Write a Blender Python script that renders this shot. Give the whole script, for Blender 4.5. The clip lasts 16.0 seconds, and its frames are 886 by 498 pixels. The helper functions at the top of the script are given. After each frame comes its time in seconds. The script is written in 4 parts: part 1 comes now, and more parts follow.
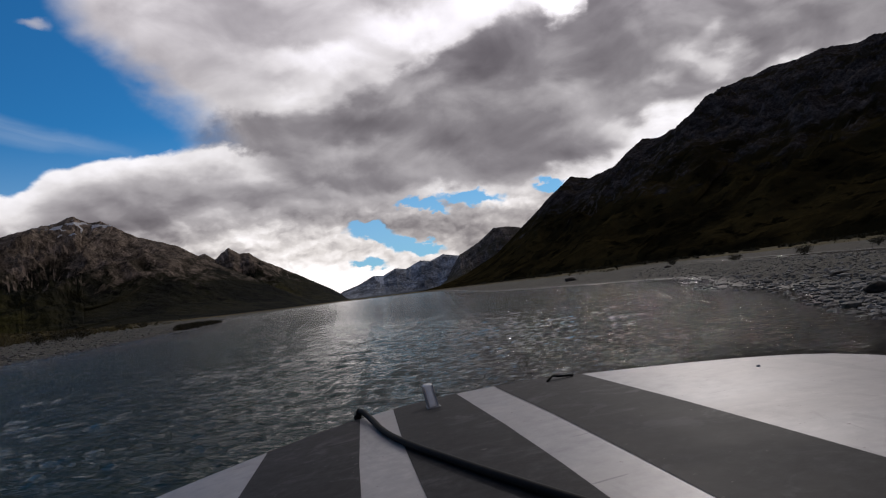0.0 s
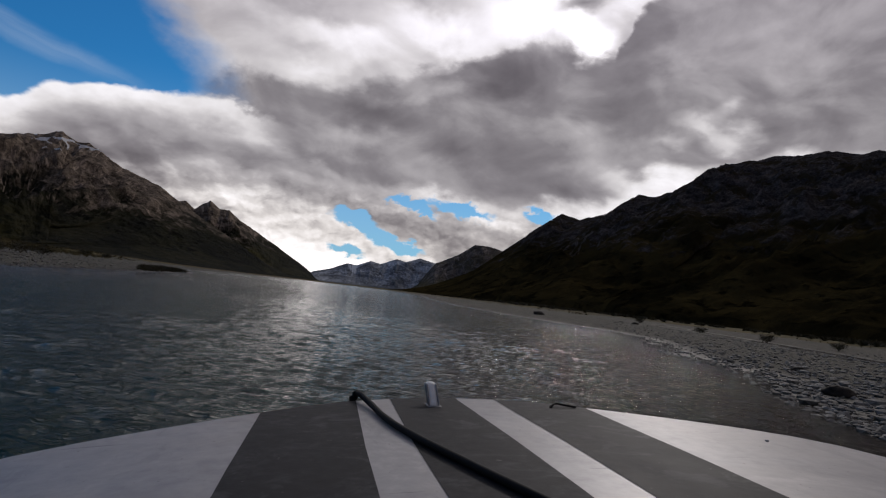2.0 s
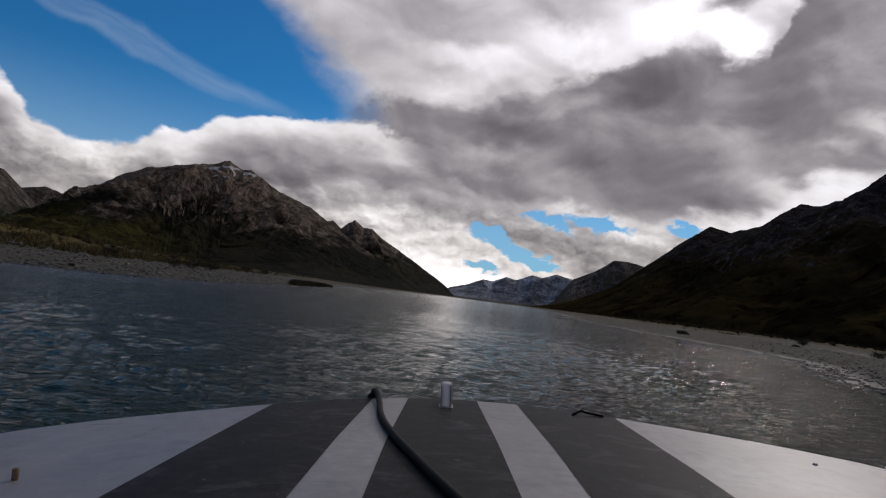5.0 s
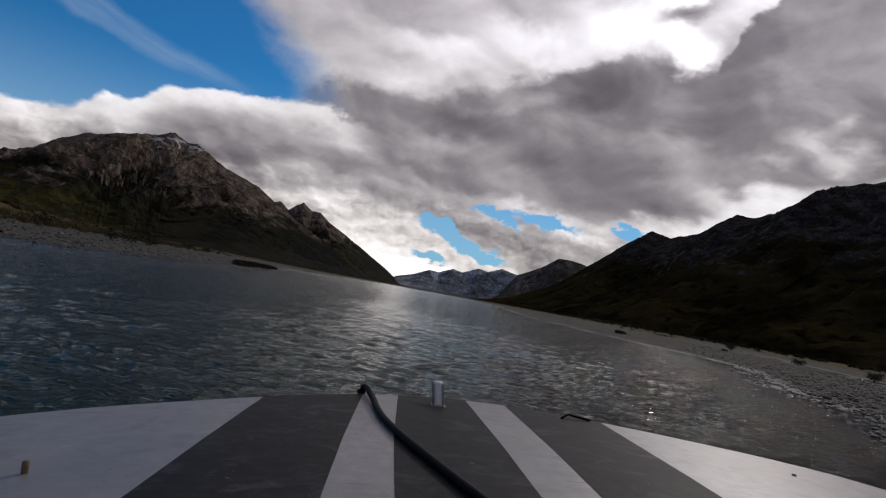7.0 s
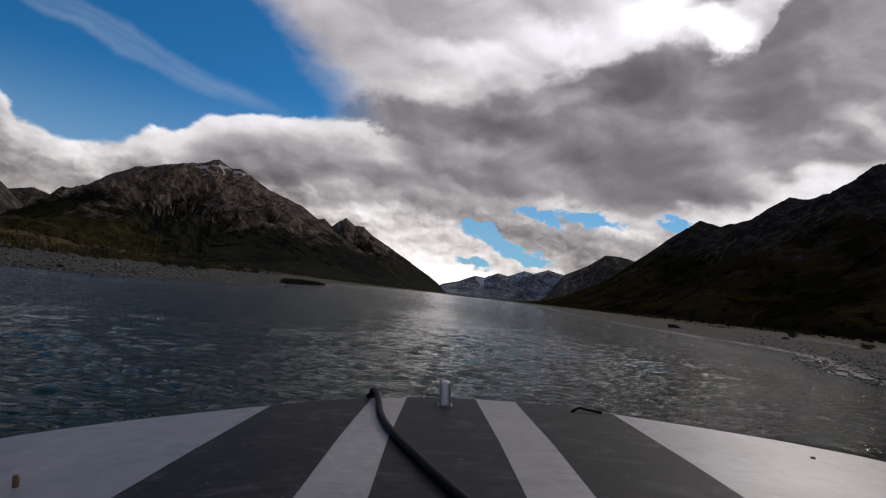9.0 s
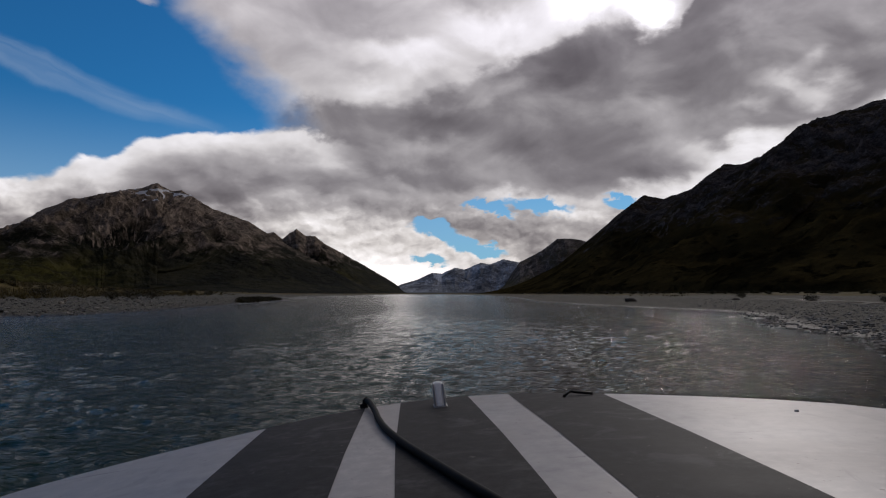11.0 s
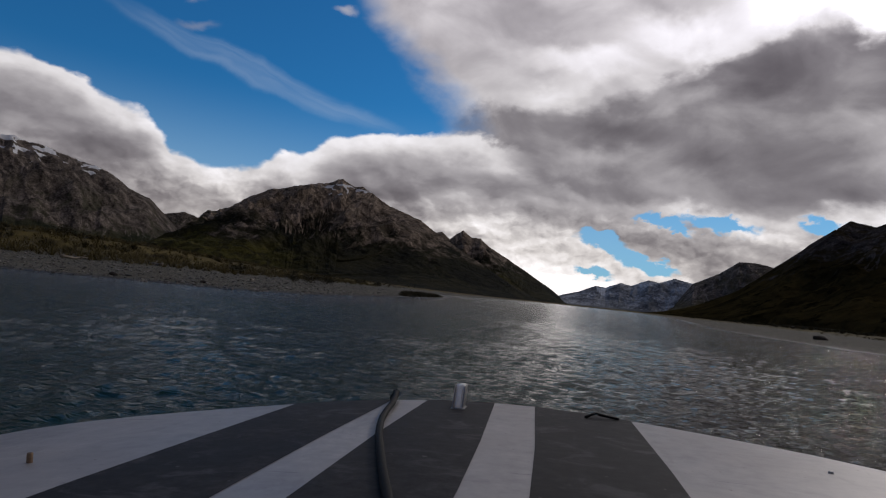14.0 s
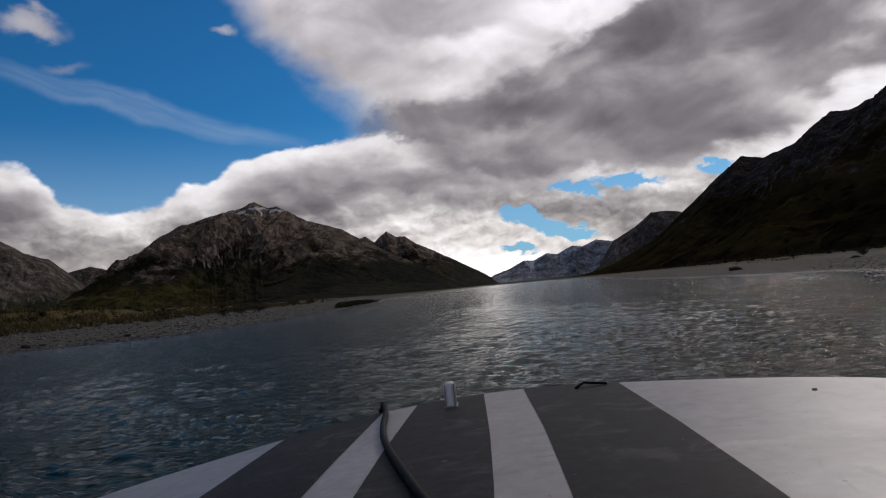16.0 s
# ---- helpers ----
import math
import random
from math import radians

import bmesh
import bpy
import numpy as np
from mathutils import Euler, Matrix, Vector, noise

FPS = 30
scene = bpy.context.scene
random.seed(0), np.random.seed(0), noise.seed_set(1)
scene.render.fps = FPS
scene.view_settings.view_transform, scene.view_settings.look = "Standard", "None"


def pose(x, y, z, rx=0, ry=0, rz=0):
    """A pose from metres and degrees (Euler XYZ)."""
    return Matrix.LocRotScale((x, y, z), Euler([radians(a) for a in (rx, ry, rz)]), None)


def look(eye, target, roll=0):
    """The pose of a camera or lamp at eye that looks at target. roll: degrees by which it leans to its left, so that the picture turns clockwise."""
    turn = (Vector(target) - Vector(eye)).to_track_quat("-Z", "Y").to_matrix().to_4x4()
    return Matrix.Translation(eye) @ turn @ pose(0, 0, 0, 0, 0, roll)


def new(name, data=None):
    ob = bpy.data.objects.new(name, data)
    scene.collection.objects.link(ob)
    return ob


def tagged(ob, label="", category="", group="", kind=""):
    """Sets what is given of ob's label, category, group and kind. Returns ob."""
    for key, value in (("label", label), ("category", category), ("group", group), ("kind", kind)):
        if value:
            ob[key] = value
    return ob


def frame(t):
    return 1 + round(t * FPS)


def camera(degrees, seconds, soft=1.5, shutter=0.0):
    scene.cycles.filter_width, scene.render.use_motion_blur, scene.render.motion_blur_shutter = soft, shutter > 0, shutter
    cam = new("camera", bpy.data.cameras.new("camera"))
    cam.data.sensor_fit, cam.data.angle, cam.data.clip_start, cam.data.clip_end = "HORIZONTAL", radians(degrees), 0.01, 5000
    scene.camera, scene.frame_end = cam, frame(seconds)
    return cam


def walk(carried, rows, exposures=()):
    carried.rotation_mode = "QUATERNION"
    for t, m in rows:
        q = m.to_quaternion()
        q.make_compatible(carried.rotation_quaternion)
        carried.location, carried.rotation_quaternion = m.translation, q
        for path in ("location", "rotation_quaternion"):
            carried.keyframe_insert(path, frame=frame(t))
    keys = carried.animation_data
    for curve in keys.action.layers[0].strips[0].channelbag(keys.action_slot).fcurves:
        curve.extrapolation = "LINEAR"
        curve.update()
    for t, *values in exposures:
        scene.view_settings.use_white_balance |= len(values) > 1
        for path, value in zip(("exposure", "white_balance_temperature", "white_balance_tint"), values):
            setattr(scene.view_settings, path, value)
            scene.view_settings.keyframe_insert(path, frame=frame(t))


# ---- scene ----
# ---------------------------------------------------------------- camera
BASE = 1.30      # eye height over the water
BOAT_YAW, BOAT_ROLL = 18.3, 5.0
cam = camera(72.0, 16.0, 1.2)
# seconds, eye offset (x, y, z), yaw, pitch, lean to the left
ROWS = [
    (0.0, -0.192, -0.158, 0.035, 8.25, 3.75, -6.98),
    (0.5, -0.404, -0.253, 0.036, 2.86, 4.19, -4.20),
    (1.0, -0.388, -0.218, 0.027, 4.13, 4.29, -1.43),
    (1.5, -0.553, -0.293, 0.032, -0.43, 4.42, -1.95),
    (1.8, -0.447, -0.221, 0.023, 3.40, 4.40, 1.60),
    (2.0, -0.392, -0.154, 0.010, 6.30, 4.40, 6.66),
    (2.2, -0.235, -0.085, 0.006, 12.00, 4.10, 9.60),
    (2.5, -0.189, -0.070, 0.008, 13.54, 3.97, 9.76),
    (3.0, -0.180, -0.066, 0.005, 13.54, 4.10, 8.61),
    (3.5, -0.169, -0.061, 0.003, 13.85, 4.17, 8.34),
    (4.0, -0.080, -0.031, 0.001, 17.09, 4.13, 9.20),
    (4.5, 0.006, -0.002, 0.001, 19.91, 4.11, 8.88),
    (5.0, -0.005, -0.003, -0.004, 19.10, 4.36, 7.26),
    (5.2, -0.060, -0.022, -0.003, 17.00, 4.36, 6.40),
    (7.3, -0.171, -0.064, 0.003, 14.40, 4.10, 10.60),
    (7.5, -0.067, -0.030, 0.001, 17.81, 4.11, 10.44),
    (8.0, 0.065, 0.017, 0.005, 21.85, 4.01, 8.74),
    (8.2, -0.047, -0.017, 0.004, 17.60, 4.10, 7.00),
    (10.3, 0.024, 0.009, -0.001, 19.70, 4.30, 5.70),
    (10.5, -0.012, -0.004, -0.001, 18.21, 4.31, 4.77),
    (11.0, -0.093, -0.049, 0.007, 14.00, 4.24, 0.00),
    (11.5, -0.075, -0.047, 0.014, 14.17, 3.99, -1.48),
    (12.0, 0.023, 0.005, 0.004, 20.26, 4.04, 7.97),
    (12.5, 0.092, 0.032, 0.007, 22.17, 4.00, 6.24),
    (13.0, 0.137, 0.047, 0.005, 23.62, 4.11, 5.95),
    (13.5, 0.226, 0.076, 0.008, 26.74, 4.07, 6.38),
    (14.0, 0.307, 0.104, 0.012, 29.34, 4.02, 5.97),
    (14.5, 0.303, 0.107, 0.008, 28.90, 4.19, 4.59),
    (15.0, 0.374, 0.124, 0.009, 31.24, 4.27, 5.35),
    (15.5, 0.345, 0.124, 0.006, 29.88, 4.38, 3.11),
    (16.0, 0.198, 0.058, 0.022, 22.44, 3.82, -5.38),
]


def eye_pose(dx, dy, dz, yaw, pitch, lean):
    a, p = radians(yaw), radians(pitch)
    eye = Vector((dx, dy, BASE + dz))
    ahead = Vector((-math.sin(a) * math.cos(p), math.cos(a) * math.cos(p), math.sin(p)))
    return look(eye, eye + ahead * 10.0, lean)


walk(cam, [(t, eye_pose(*r)) for t, *r in ROWS], [(0.0, 0.12, 6300, 15), (1.5, 0.12, 6300, 15), (2.5, 0.03, 6300, 15), (8.0, 0.0, 6300, 15), (11.0, -0.05, 6300, 15), (12.5, -0.03, 6300, 15), (16.0, 0.03, 6300, 15)])


# ---------------------------------------------------------------- node helper
class Nodes:
    """Short hand for building a node tree."""

    def __init__(self, tree):
        self.tree = tree
        tree.nodes.clear()

    def add(self, kind, inputs=None, **props):
        n = self.tree.nodes.new(kind)
        if "operation" in props:
            n.operation = props["operation"]
        if "feature" in props:
            n.feature = props["feature"]
        if "use_clamp" in props:
            n.use_clamp = props["use_clamp"]
        if "interpolation_type" in props:
            n.interpolation_type = props["interpolation_type"]
        if "data_type" in props:
            n.data_type, n.blend_type = props["data_type"], props["blend_type"]
        if "vector_type" in props:
            n.vector_type = props["vector_type"]
        if "gradient_type" in props:
            n.gradient_type = props["gradient_type"]
        if "attribute_name" in props:
            n.attribute_name = props["attribute_name"]
        for k, v in (inputs or {}).items():
            if isinstance(v, bpy.types.NodeSocket):
                self.tree.links.new(v, n.inputs[k])
            else:
                n.inputs[k].default_value = v
        return n

    def math(self, op, a, b=0.0, c=0.0, clamp=False):
        return self.add("ShaderNodeMath", {0: a, 1: b, 2: c}, operation=op, use_clamp=clamp).outputs[0]

    def vec(self, op, a, b=(0, 0, 0), scale=1.0):
        n = self.add("ShaderNodeVectorMath", {0: a, 1: b}, operation=op)
        if op == "SCALE":
            n.inputs["Scale"].default_value = scale
        return n.outputs[1] if op in ("DOT_PRODUCT", "LENGTH") else n.outputs[0]

    def noise(self, vector, scale, detail=4.0, rough=0.55, distort=0.0):
        n = self.add("ShaderNodeTexNoise", {"Vector": vector, "Scale": scale, "Detail": detail, "Roughness": rough, "Distortion": distort})
        return n.outputs["Fac"], n.outputs["Color"]

    def ramp(self, fac, stops, smooth=False):
        n = self.add("ShaderNodeValToRGB", {"Fac": fac})
        e = n.color_ramp.elements
        n.color_ramp.interpolation = "EASE" if smooth else "LINEAR"
        while len(e) < len(stops):
            e.new(0.5)
        for i, (p, c) in enumerate(stops):
            e[i].position = p
            e[i].color = (*c, 1) if isinstance(c, tuple) else (c, c, c, 1)
        return n.outputs["Color"]

    def span(self, v, lo, hi, a=0.0, b=1.0):
        return self.add("ShaderNodeMapRange", {"Value": v, "From Min": lo, "From Max": hi, "To Min": a, "To Max": b}, interpolation_type="SMOOTHSTEP").outputs[0]

    def mix(self, fac, a, b, blend="MIX"):
        n = self.add("ShaderNodeMix", data_type="RGBA", blend_type=blend)
        for k, v in ((0, fac), (6, a), (7, b)):
            if isinstance(v, bpy.types.NodeSocket):
                self.tree.links.new(v, n.inputs[k])
            else:
                n.inputs[k].default_value = (*v, 1) if isinstance(v, tuple) else v
        return n.outputs[2]


# ---------------------------------------------------------------- sky and sun
SUN_AZ, SUN_EL = -13.0, 33.0     # bearing to the left of +y, height
world = bpy.data.worlds.new("sky")
scene.world = world
world.use_nodes = True
w = Nodes(world.node_tree)
way = w.add("ShaderNodeTexCoord").outputs["Generated"]
sep = w.add("ShaderNodeSeparateXYZ", {0: way})
wx, wy, wz = sep.outputs
DEG = 57.29578
az = w.math("MULTIPLY", w.math("ARCTAN2", w.math("MULTIPLY", wx, -1.0), wy), DEG)
el = w.math("MULTIPLY", w.math("ARCSINE", wz), DEG)
flat = w.add("ShaderNodeCombineXYZ", {0: az, 1: el, 2: 0.0}).outputs[0]
# clouds look flatter towards the horizon: noise runs on a stretched bearing map
stretch = w.add("ShaderNodeCombineXYZ", {0: az, 1: w.math("MULTIPLY", el, 1.6), 2: 3.7}).outputs[0]
HALF = (0.5, 0.5, 0.5)
n_big, _ = w.noise(stretch, 0.055, 3.0, 0.5)
n_mid, c_mid = w.noise(stretch, 0.13, 6.0, 0.5, 0.3)
n_fine, c_fine = w.noise(stretch, 0.45, 6.0, 0.55)
n_lit, _ = w.noise(w.vec("ADD", stretch, (-0.5, 1.3, 0.0)), 0.13, 6.0, 0.5, 0.3)
relief = w.math("SUBTRACT", n_mid, n_lit)
warp = w.vec("SCALE", w.vec("SUBTRACT", c_mid, HALF), scale=5.0)
warp2 = w.vec("SCALE", w.vec("SUBTRACT", c_fine, HALF), scale=1.5)
place = w.vec("ADD", w.vec("ADD", flat, warp), warp2)
sep = w.add("ShaderNodeSeparateXYZ", {0: place})
paz, pel = sep.outputs[0], sep.outputs[1]


def blobs(start, rows, at=None):
    """Adds soft round patches: bearing, height, half widths, turn, weight."""
    total = start
    for a, e, ra, re, turn, weight in rows:
        m = w.add("ShaderNodeMapping", {"Vector": at or place, "Location": (a, e, 0), "Rotation": (0, 0, radians(turn)), "Scale": (ra, re, 1e6)}, vector_type="TEXTURE")
        g = w.add("ShaderNodeTexGradient", {"Vector": m.outputs[0]}, gradient_type="SPHERICAL").outputs["Fac"]
        total = w.math("MULTIPLY_ADD", w.span(g, 0.0, 1.0), weight, total)
    return total


def profile(bearing, rows):
    """A height that runs with the bearing, from (bearing, height) rows, smoothed."""
    fac = w.math("DIVIDE", w.math("ADD", bearing, 60.0), 160.0, clamp=True)
    return w.math("MULTIPLY", w.ramp(fac, [((a + 60.0) / 160.0, e / 60.0) for a, e in rows], True), 60.0)


def puff(offset, scale, rough):
    """Heaped round cloud heads, 0 in the gaps to 1 on the heads."""
    at = w.vec("ADD", w.vec("ADD", stretch, offset), w.vec("SCALE", w.vec("SUBTRACT", c_fine, HALF), scale=2.0))
    v = w.add("ShaderNodeTexVoronoi", {"Vector": at, "Scale": scale, "Detail": 3.0, "Roughness": rough, "Lacunarity": 2.1, "Smoothness": 0.75}, feature="SMOOTH_F1")
    return w.math("SUBTRACT", 1.0, v.outputs["Distance"])


heads = puff((0.0, 0.0, 0.0), 0.17, 0.42)
head_relief = w.math("SUBTRACT", heads, puff((-0.6, 1.4, 0.0), 0.17, 0.42))
curl = puff((5.0, 3.0, 0.0), 0.36, 0.50)
curl_relief = w.math("SUBTRACT", curl, puff((4.75, 3.6, 0.0), 0.36, 0.50))
# the bank of heaped cloud: its top line, and the lower edge and upper edge of the grey deck behind it
top = profile(az, [(-60, 9.0), (-12, 9.0), (4, 10.5), (18, 13.4), (24, 14.6), (29, 15.2), (35, 14.6), (40, 13.6), (44, 11.2), (48, 9.6), (51, 8.9), (54, 10.2), (57, 12.6), (62, 14.6), (70, 15.0), (100, 14.0)])
bulge = w.math("MULTIPLY_ADD", w.math("SUBTRACT", heads, 0.5), 1.8, w.math("MULTIPLY", w.math("SUBTRACT", n_fine, 0.5), 1.5))
under = w.math("SUBTRACT", w.math("ADD", top, bulge), el)
edge_az = w.math("MULTIPLY_ADD", w.span(pel, 14.0, 30.0), 13.0, 27.6)
open_side = w.span(w.math("SUBTRACT", paz, edge_az), -2.6, 3.2)
clear_mask = w.math("MULTIPLY", open_side, w.span(under, 0.25, -0.45))
# small openings near the valley's end, and a shred or two in the blue
fine_place = w.vec("ADD", w.vec("ADD", flat, w.vec("SCALE", w.vec("SUBTRACT", c_fine, HALF), scale=3.2)), w.vec("SCALE", w.vec("SUBTRACT", c_mid, HALF), scale=2.2))
gaps = blobs(0.0, [(14.8, 6.1, 3.4, 1.3, 10, 1.0), (11.0, 4.5, 3.8, 0.95, 12, 1.0), (15.2, 3.4, 2.4, 0.7, 5, 0.8), (5.2, 8.2, 4.6, 1.15, 6, 1.0), (10.2, 8.2, 2.6, 0.9, 0, 0.75), (-2.9, 8.5, 2.8, 0.9, 12, 1.0), (8.2, 7.4, 2.0, 0.7, 20, 0.6)], fine_place)
clear_mask = w.math("MAXIMUM", clear_mask, w.span(w.math("MULTIPLY", gaps, w.math("MULTIPLY_ADD", w.math("SUBTRACT", curl, 0.5), -1.6, 1.05)), 0.14, 0.80))
shreds = blobs(0.0, [(55.5, 23.4, 4.0, 1.5, 8, 0.8), (41.0, 24.2, 2.0, 1.0, 0, 0.6), (53.0, 20.6, 3.5, 1.2, -10, 0.4)])
clear_mask = w.math("MULTIPLY", clear_mask, w.math("SUBTRACT", 1.0, w.math("MULTIPLY", w.span(shreds, 0.1, 0.8), 0.8)))
# light and dark: heaps white on their heads and grey beneath, cream where the light comes through low down
heap = w.ramp(w.math("DIVIDE", under, 14.0, clamp=True), [(0.0, 1.0), (0.07, 0.93), (0.16, 0.66), (0.25, 0.47), (0.36, 0.47), (0.46, 0.70), (0.62, 0.90), (1.0, 0.98)])
low_down = w.span(el, 10.5, 6.5)
heap = w.math("MULTIPLY_ADD", w.math("MULTIPLY", curl_relief, low_down), 0.44, heap)
heap = w.math("MULTIPLY_ADD", relief, 0.50, heap)
heap = w.math("MULTIPLY_ADD", w.math("SUBTRACT", n_mid, 0.5), 0.25, heap)
heap = w.math("MULTIPLY_ADD", w.math("MULTIPLY", head_relief, w.span(el, 15.0, 6.0, 0.5, 0.9)), 0.50, heap)
deck_low = profile(paz, [(-60, 13.0), (-22, 14.0), (-13, 13.0), (-6, 9.8), (3, 9.2), (14, 9.4), (20, 10.6), (25, 13.4), (30, 15.4), (36, 17.0), (100, 18.0)])
deck_high = profile(paz, [(-60, 46.0), (-16, 40.0), (-10.5, 27.0), (-8.6, 23.2), (-5.5, 22.3), (-3.0, 23.2), (1.0, 23.8), (5.5, 22.4), (9.5, 21.2), (13, 19.2), (19, 18.2), (25, 17.6), (30, 16.4), (36, 15.0), (100, 14.0)])
in_deck = w.math("MULTIPLY", w.span(w.math("SUBTRACT", pel, deck_low), -0.9, 1.1), w.span(w.math("SUBTRACT", deck_high, pel), -0.35, 1.0))
deck = blobs(0.40, [
    (14.5, 16.2, 9, 2.6, -6, -0.26), (24, 16.4, 7, 1.8, -6, -0.10), (2, 20.4, 7, 3.4, 16, -0.32), (6, 14.4, 13, 2.8, 4, -0.20), (-9.5, 18.6, 7, 3.2, 0, -0.16),
    (-5.5, 27.4, 5, 1.8, -10, -0.16), (-24, 20, 14, 8.0, 0, -0.08), (-2, 11.6, 9, 2.0, 6, -0.12), (9, 19.2, 5, 1.6, -12, 0.14), (-4, 16.5, 5, 2.0, 20, 0.16),
    (18, 13.2, 6, 1.8, -8, 0.16), (-16.0, 16.6, 4.4, 1.6, 25, 0.46), (-20.0, 22.5, 13, 7.0, 0, 0.16), (-13.2, 15.6, 2.6, 1.0, 10, 0.30), (-17.6, 18.2, 2.4, 0.9, -20, 0.24), (-9, 11.8, 5, 1.6, 20, 0.30), (-19.2, 16.0, 2.6, 1.6, 0, 0.40),
])
deck = w.math("MULTIPLY_ADD", w.math("SUBTRACT", n_mid, 0.5), 0.50, deck)
deck = w.math("MULTIPLY_ADD", relief, 0.55, deck)
high = blobs(0.74, [
    (31, 21.5, 9, 4.0, -20, -0.10), (24, 25.5, 14, 3.4, 6, -0.16), (17, 21.8, 9, 2.2, 4, 0.32), (9, 23.8, 9, 2.4, 6, 0.42), (1, 25.6, 8, 2.8, 0, 0.60), (-5.5, 24.0, 4.5, 2.6, 10, 0.95), (-5.0, 27.2, 5, 1.5, -10, -0.75),
    (-6, 29.5, 11, 5.5, 0, 0.80), (20, 19.4, 6, 1.4, -12, 0.22), (0, 75, 300, 50, 0, -0.45),
])
high = w.math("MULTIPLY_ADD", w.math("SUBTRACT", n_mid, 0.5), 0.34, high)
high = w.math("MULTIPLY_ADD", relief, 0.34, high)
low_sky = w.span(w.math("SUBTRACT", deck_low, pel), -0.9, 1.1)
lum = w.math("ADD", w.math("MULTIPLY", high, w.math("SUBTRACT", 1.0, in_deck)), w.math("MULTIPLY", deck, in_deck))
low_mix = w.math("MAXIMUM", low_sky, w.math("MULTIPLY", w.span(under, -0.4, 0.4), w.span(az, 20.0, 27.0)))
lum = w.math("ADD", w.math("MULTIPLY", lum, w.math("SUBTRACT", 1.0, low_mix)), w.math("MULTIPLY", heap, low_mix))
lum = blobs(lum, [
    (19, 2.0, 9, 3.4, 0, 0.28), (9, 7.0, 5, 1.0, 8, 0.22), (1.5, 7.4, 6, 1.3, 10, 0.25), (34, 8.8, 11, 1.7, -4, -0.12), (24, 10.6, 7, 1.6, -6, -0.12), (29, 5.4, 8, 1.2, 0, -0.12), (21, 8.6, 5, 1.0, 0, 0.14),
    (46, 8.6, 6, 1.6, 0, -0.10), (60, 8.5, 9, 3.0, 0, -0.28), (64, 12.5, 6, 2.4, 0, -0.10), (4.0, 4.8, 7, 1.6, 0, -0.14),
    # unseen cloud behind and overhead is darkened to cut light on facing slopes
    (160, 30, 130, 110, 0, -0.48), (-160, 30, 130, 110, 0, -0.48), (0, 80, 300, 50, 0, -0.20),
])
lum = w.math("MULTIPLY_ADD", w.math("SUBTRACT", n_big, 0.5), 0.25, lum)
cloud = w.ramp(w.math("MULTIPLY", lum, 0.5), [(0.0, (0.115, 0.105, 0.112)), (0.07, (0.150, 0.139, 0.145)), (0.17, (0.225, 0.212, 0.216)), (0.31, (0.42, 0.402, 0.396)), (0.42, (0.68, 0.66, 0.635)), (0.55, (0.96, 0.945, 0.93)), (1.0, (2.6, 2.5, 2.4))])
# low cloud is creamy, and there is a breath of mauve in the high cloud
cloud = w.mix(w.span(el, 11.0, 4.0, 0.0, 0.8), cloud, w.mix(1.0, cloud, (1.03, 1.0, 0.94), "MULTIPLY"))
cloud = w.mix(w.span(el, 16.0, 26.0, 0.0, 0.5), cloud, w.mix(1.0, cloud, (1.0, 0.975, 1.03), "MULTIPLY"))
air = w.add("ShaderNodeTexSky")
air.sky_type, air.sun_disc = "NISHITA", False
air.sun_elevation, air.sun_rotation = radians(SUN_EL), radians(-SUN_AZ)
air.air_density, air.dust_density, air.ozone_density = 1.0, 0.3, 2.5
blue = w.mix(1.0, air.outputs[0], (0.0098, 0.044, 0.066), "MULTIPLY")
blue = w.mix(w.span(el, 17.0, 4.0, 0.0, 0.50), blue, (0.36, 0.52, 0.66))
# towards the unseen zenith the blue is dimmed, to mute the river's reflection
blue = w.mix(w.span(el, 25.0, 48.0), blue, w.mix(1.0, blue, (0.50, 0.42, 0.36), "MULTIPLY"))
# thin high ice cloud drawn out in a long streak across the blue, sharper along its upper edge
streak = w.add("ShaderNodeMapping", {"Vector": w.vec("ADD", flat, w.vec("SCALE", w.vec("SUBTRACT", c_mid, HALF), scale=3.0)), "Location": (47.5, 17.2, 0), "Rotation": (0, 0, radians(13.5)), "Scale": (17.0, 1.5, 1e6)}, vector_type="TEXTURE").outputs[0]
streak_g = w.add("ShaderNodeTexGradient", {"Vector": streak}, gradient_type="SPHERICAL").outputs["Fac"]
n_str, _ = w.noise(streak, 1.3, 3.0, 0.5, 1.0)
streak_m = w.math("MULTIPLY", w.span(streak_g, 0.0, 0.55), w.span(n_str, -0.1, 0.95))
blue = w.mix(w.math("MULTIPLY", streak_m, 0.27), blue, (0.50, 0.58, 0.66))
sky = w.mix(clear_mask, cloud, blue)
# below the horizon: the dark of the far ground
sky = w.mix(w.span(wz, -0.02, 0.0), (0.05, 0.05, 0.045), sky)
back = w.add("ShaderNodeBackground", {"Color": sky, "Strength": 1.0})
w.add("ShaderNodeOutputWorld", {"Surface": back.outputs[0]})

lamp = bpy.data.lights.new("sun", "SUN")
lamp.energy, lamp.angle, lamp.color = 0.7, radians(2.0), (1.0, 0.94, 0.85)
sun = new("sun", lamp)
se, sa = radians(SUN_EL), radians(SUN_AZ)
sun.matrix_world = look((-math.sin(sa) * math.cos(se) * 50, math.cos(sa) * math.cos(se) * 50, math.sin(se) * 50), (0, 0, 0))


# ---------------------------------------------------------------- materials
def material(name):
    m = bpy.data.materials.new(name)
    m.use_nodes = True
    n = Nodes(m.node_tree)
    return m, n


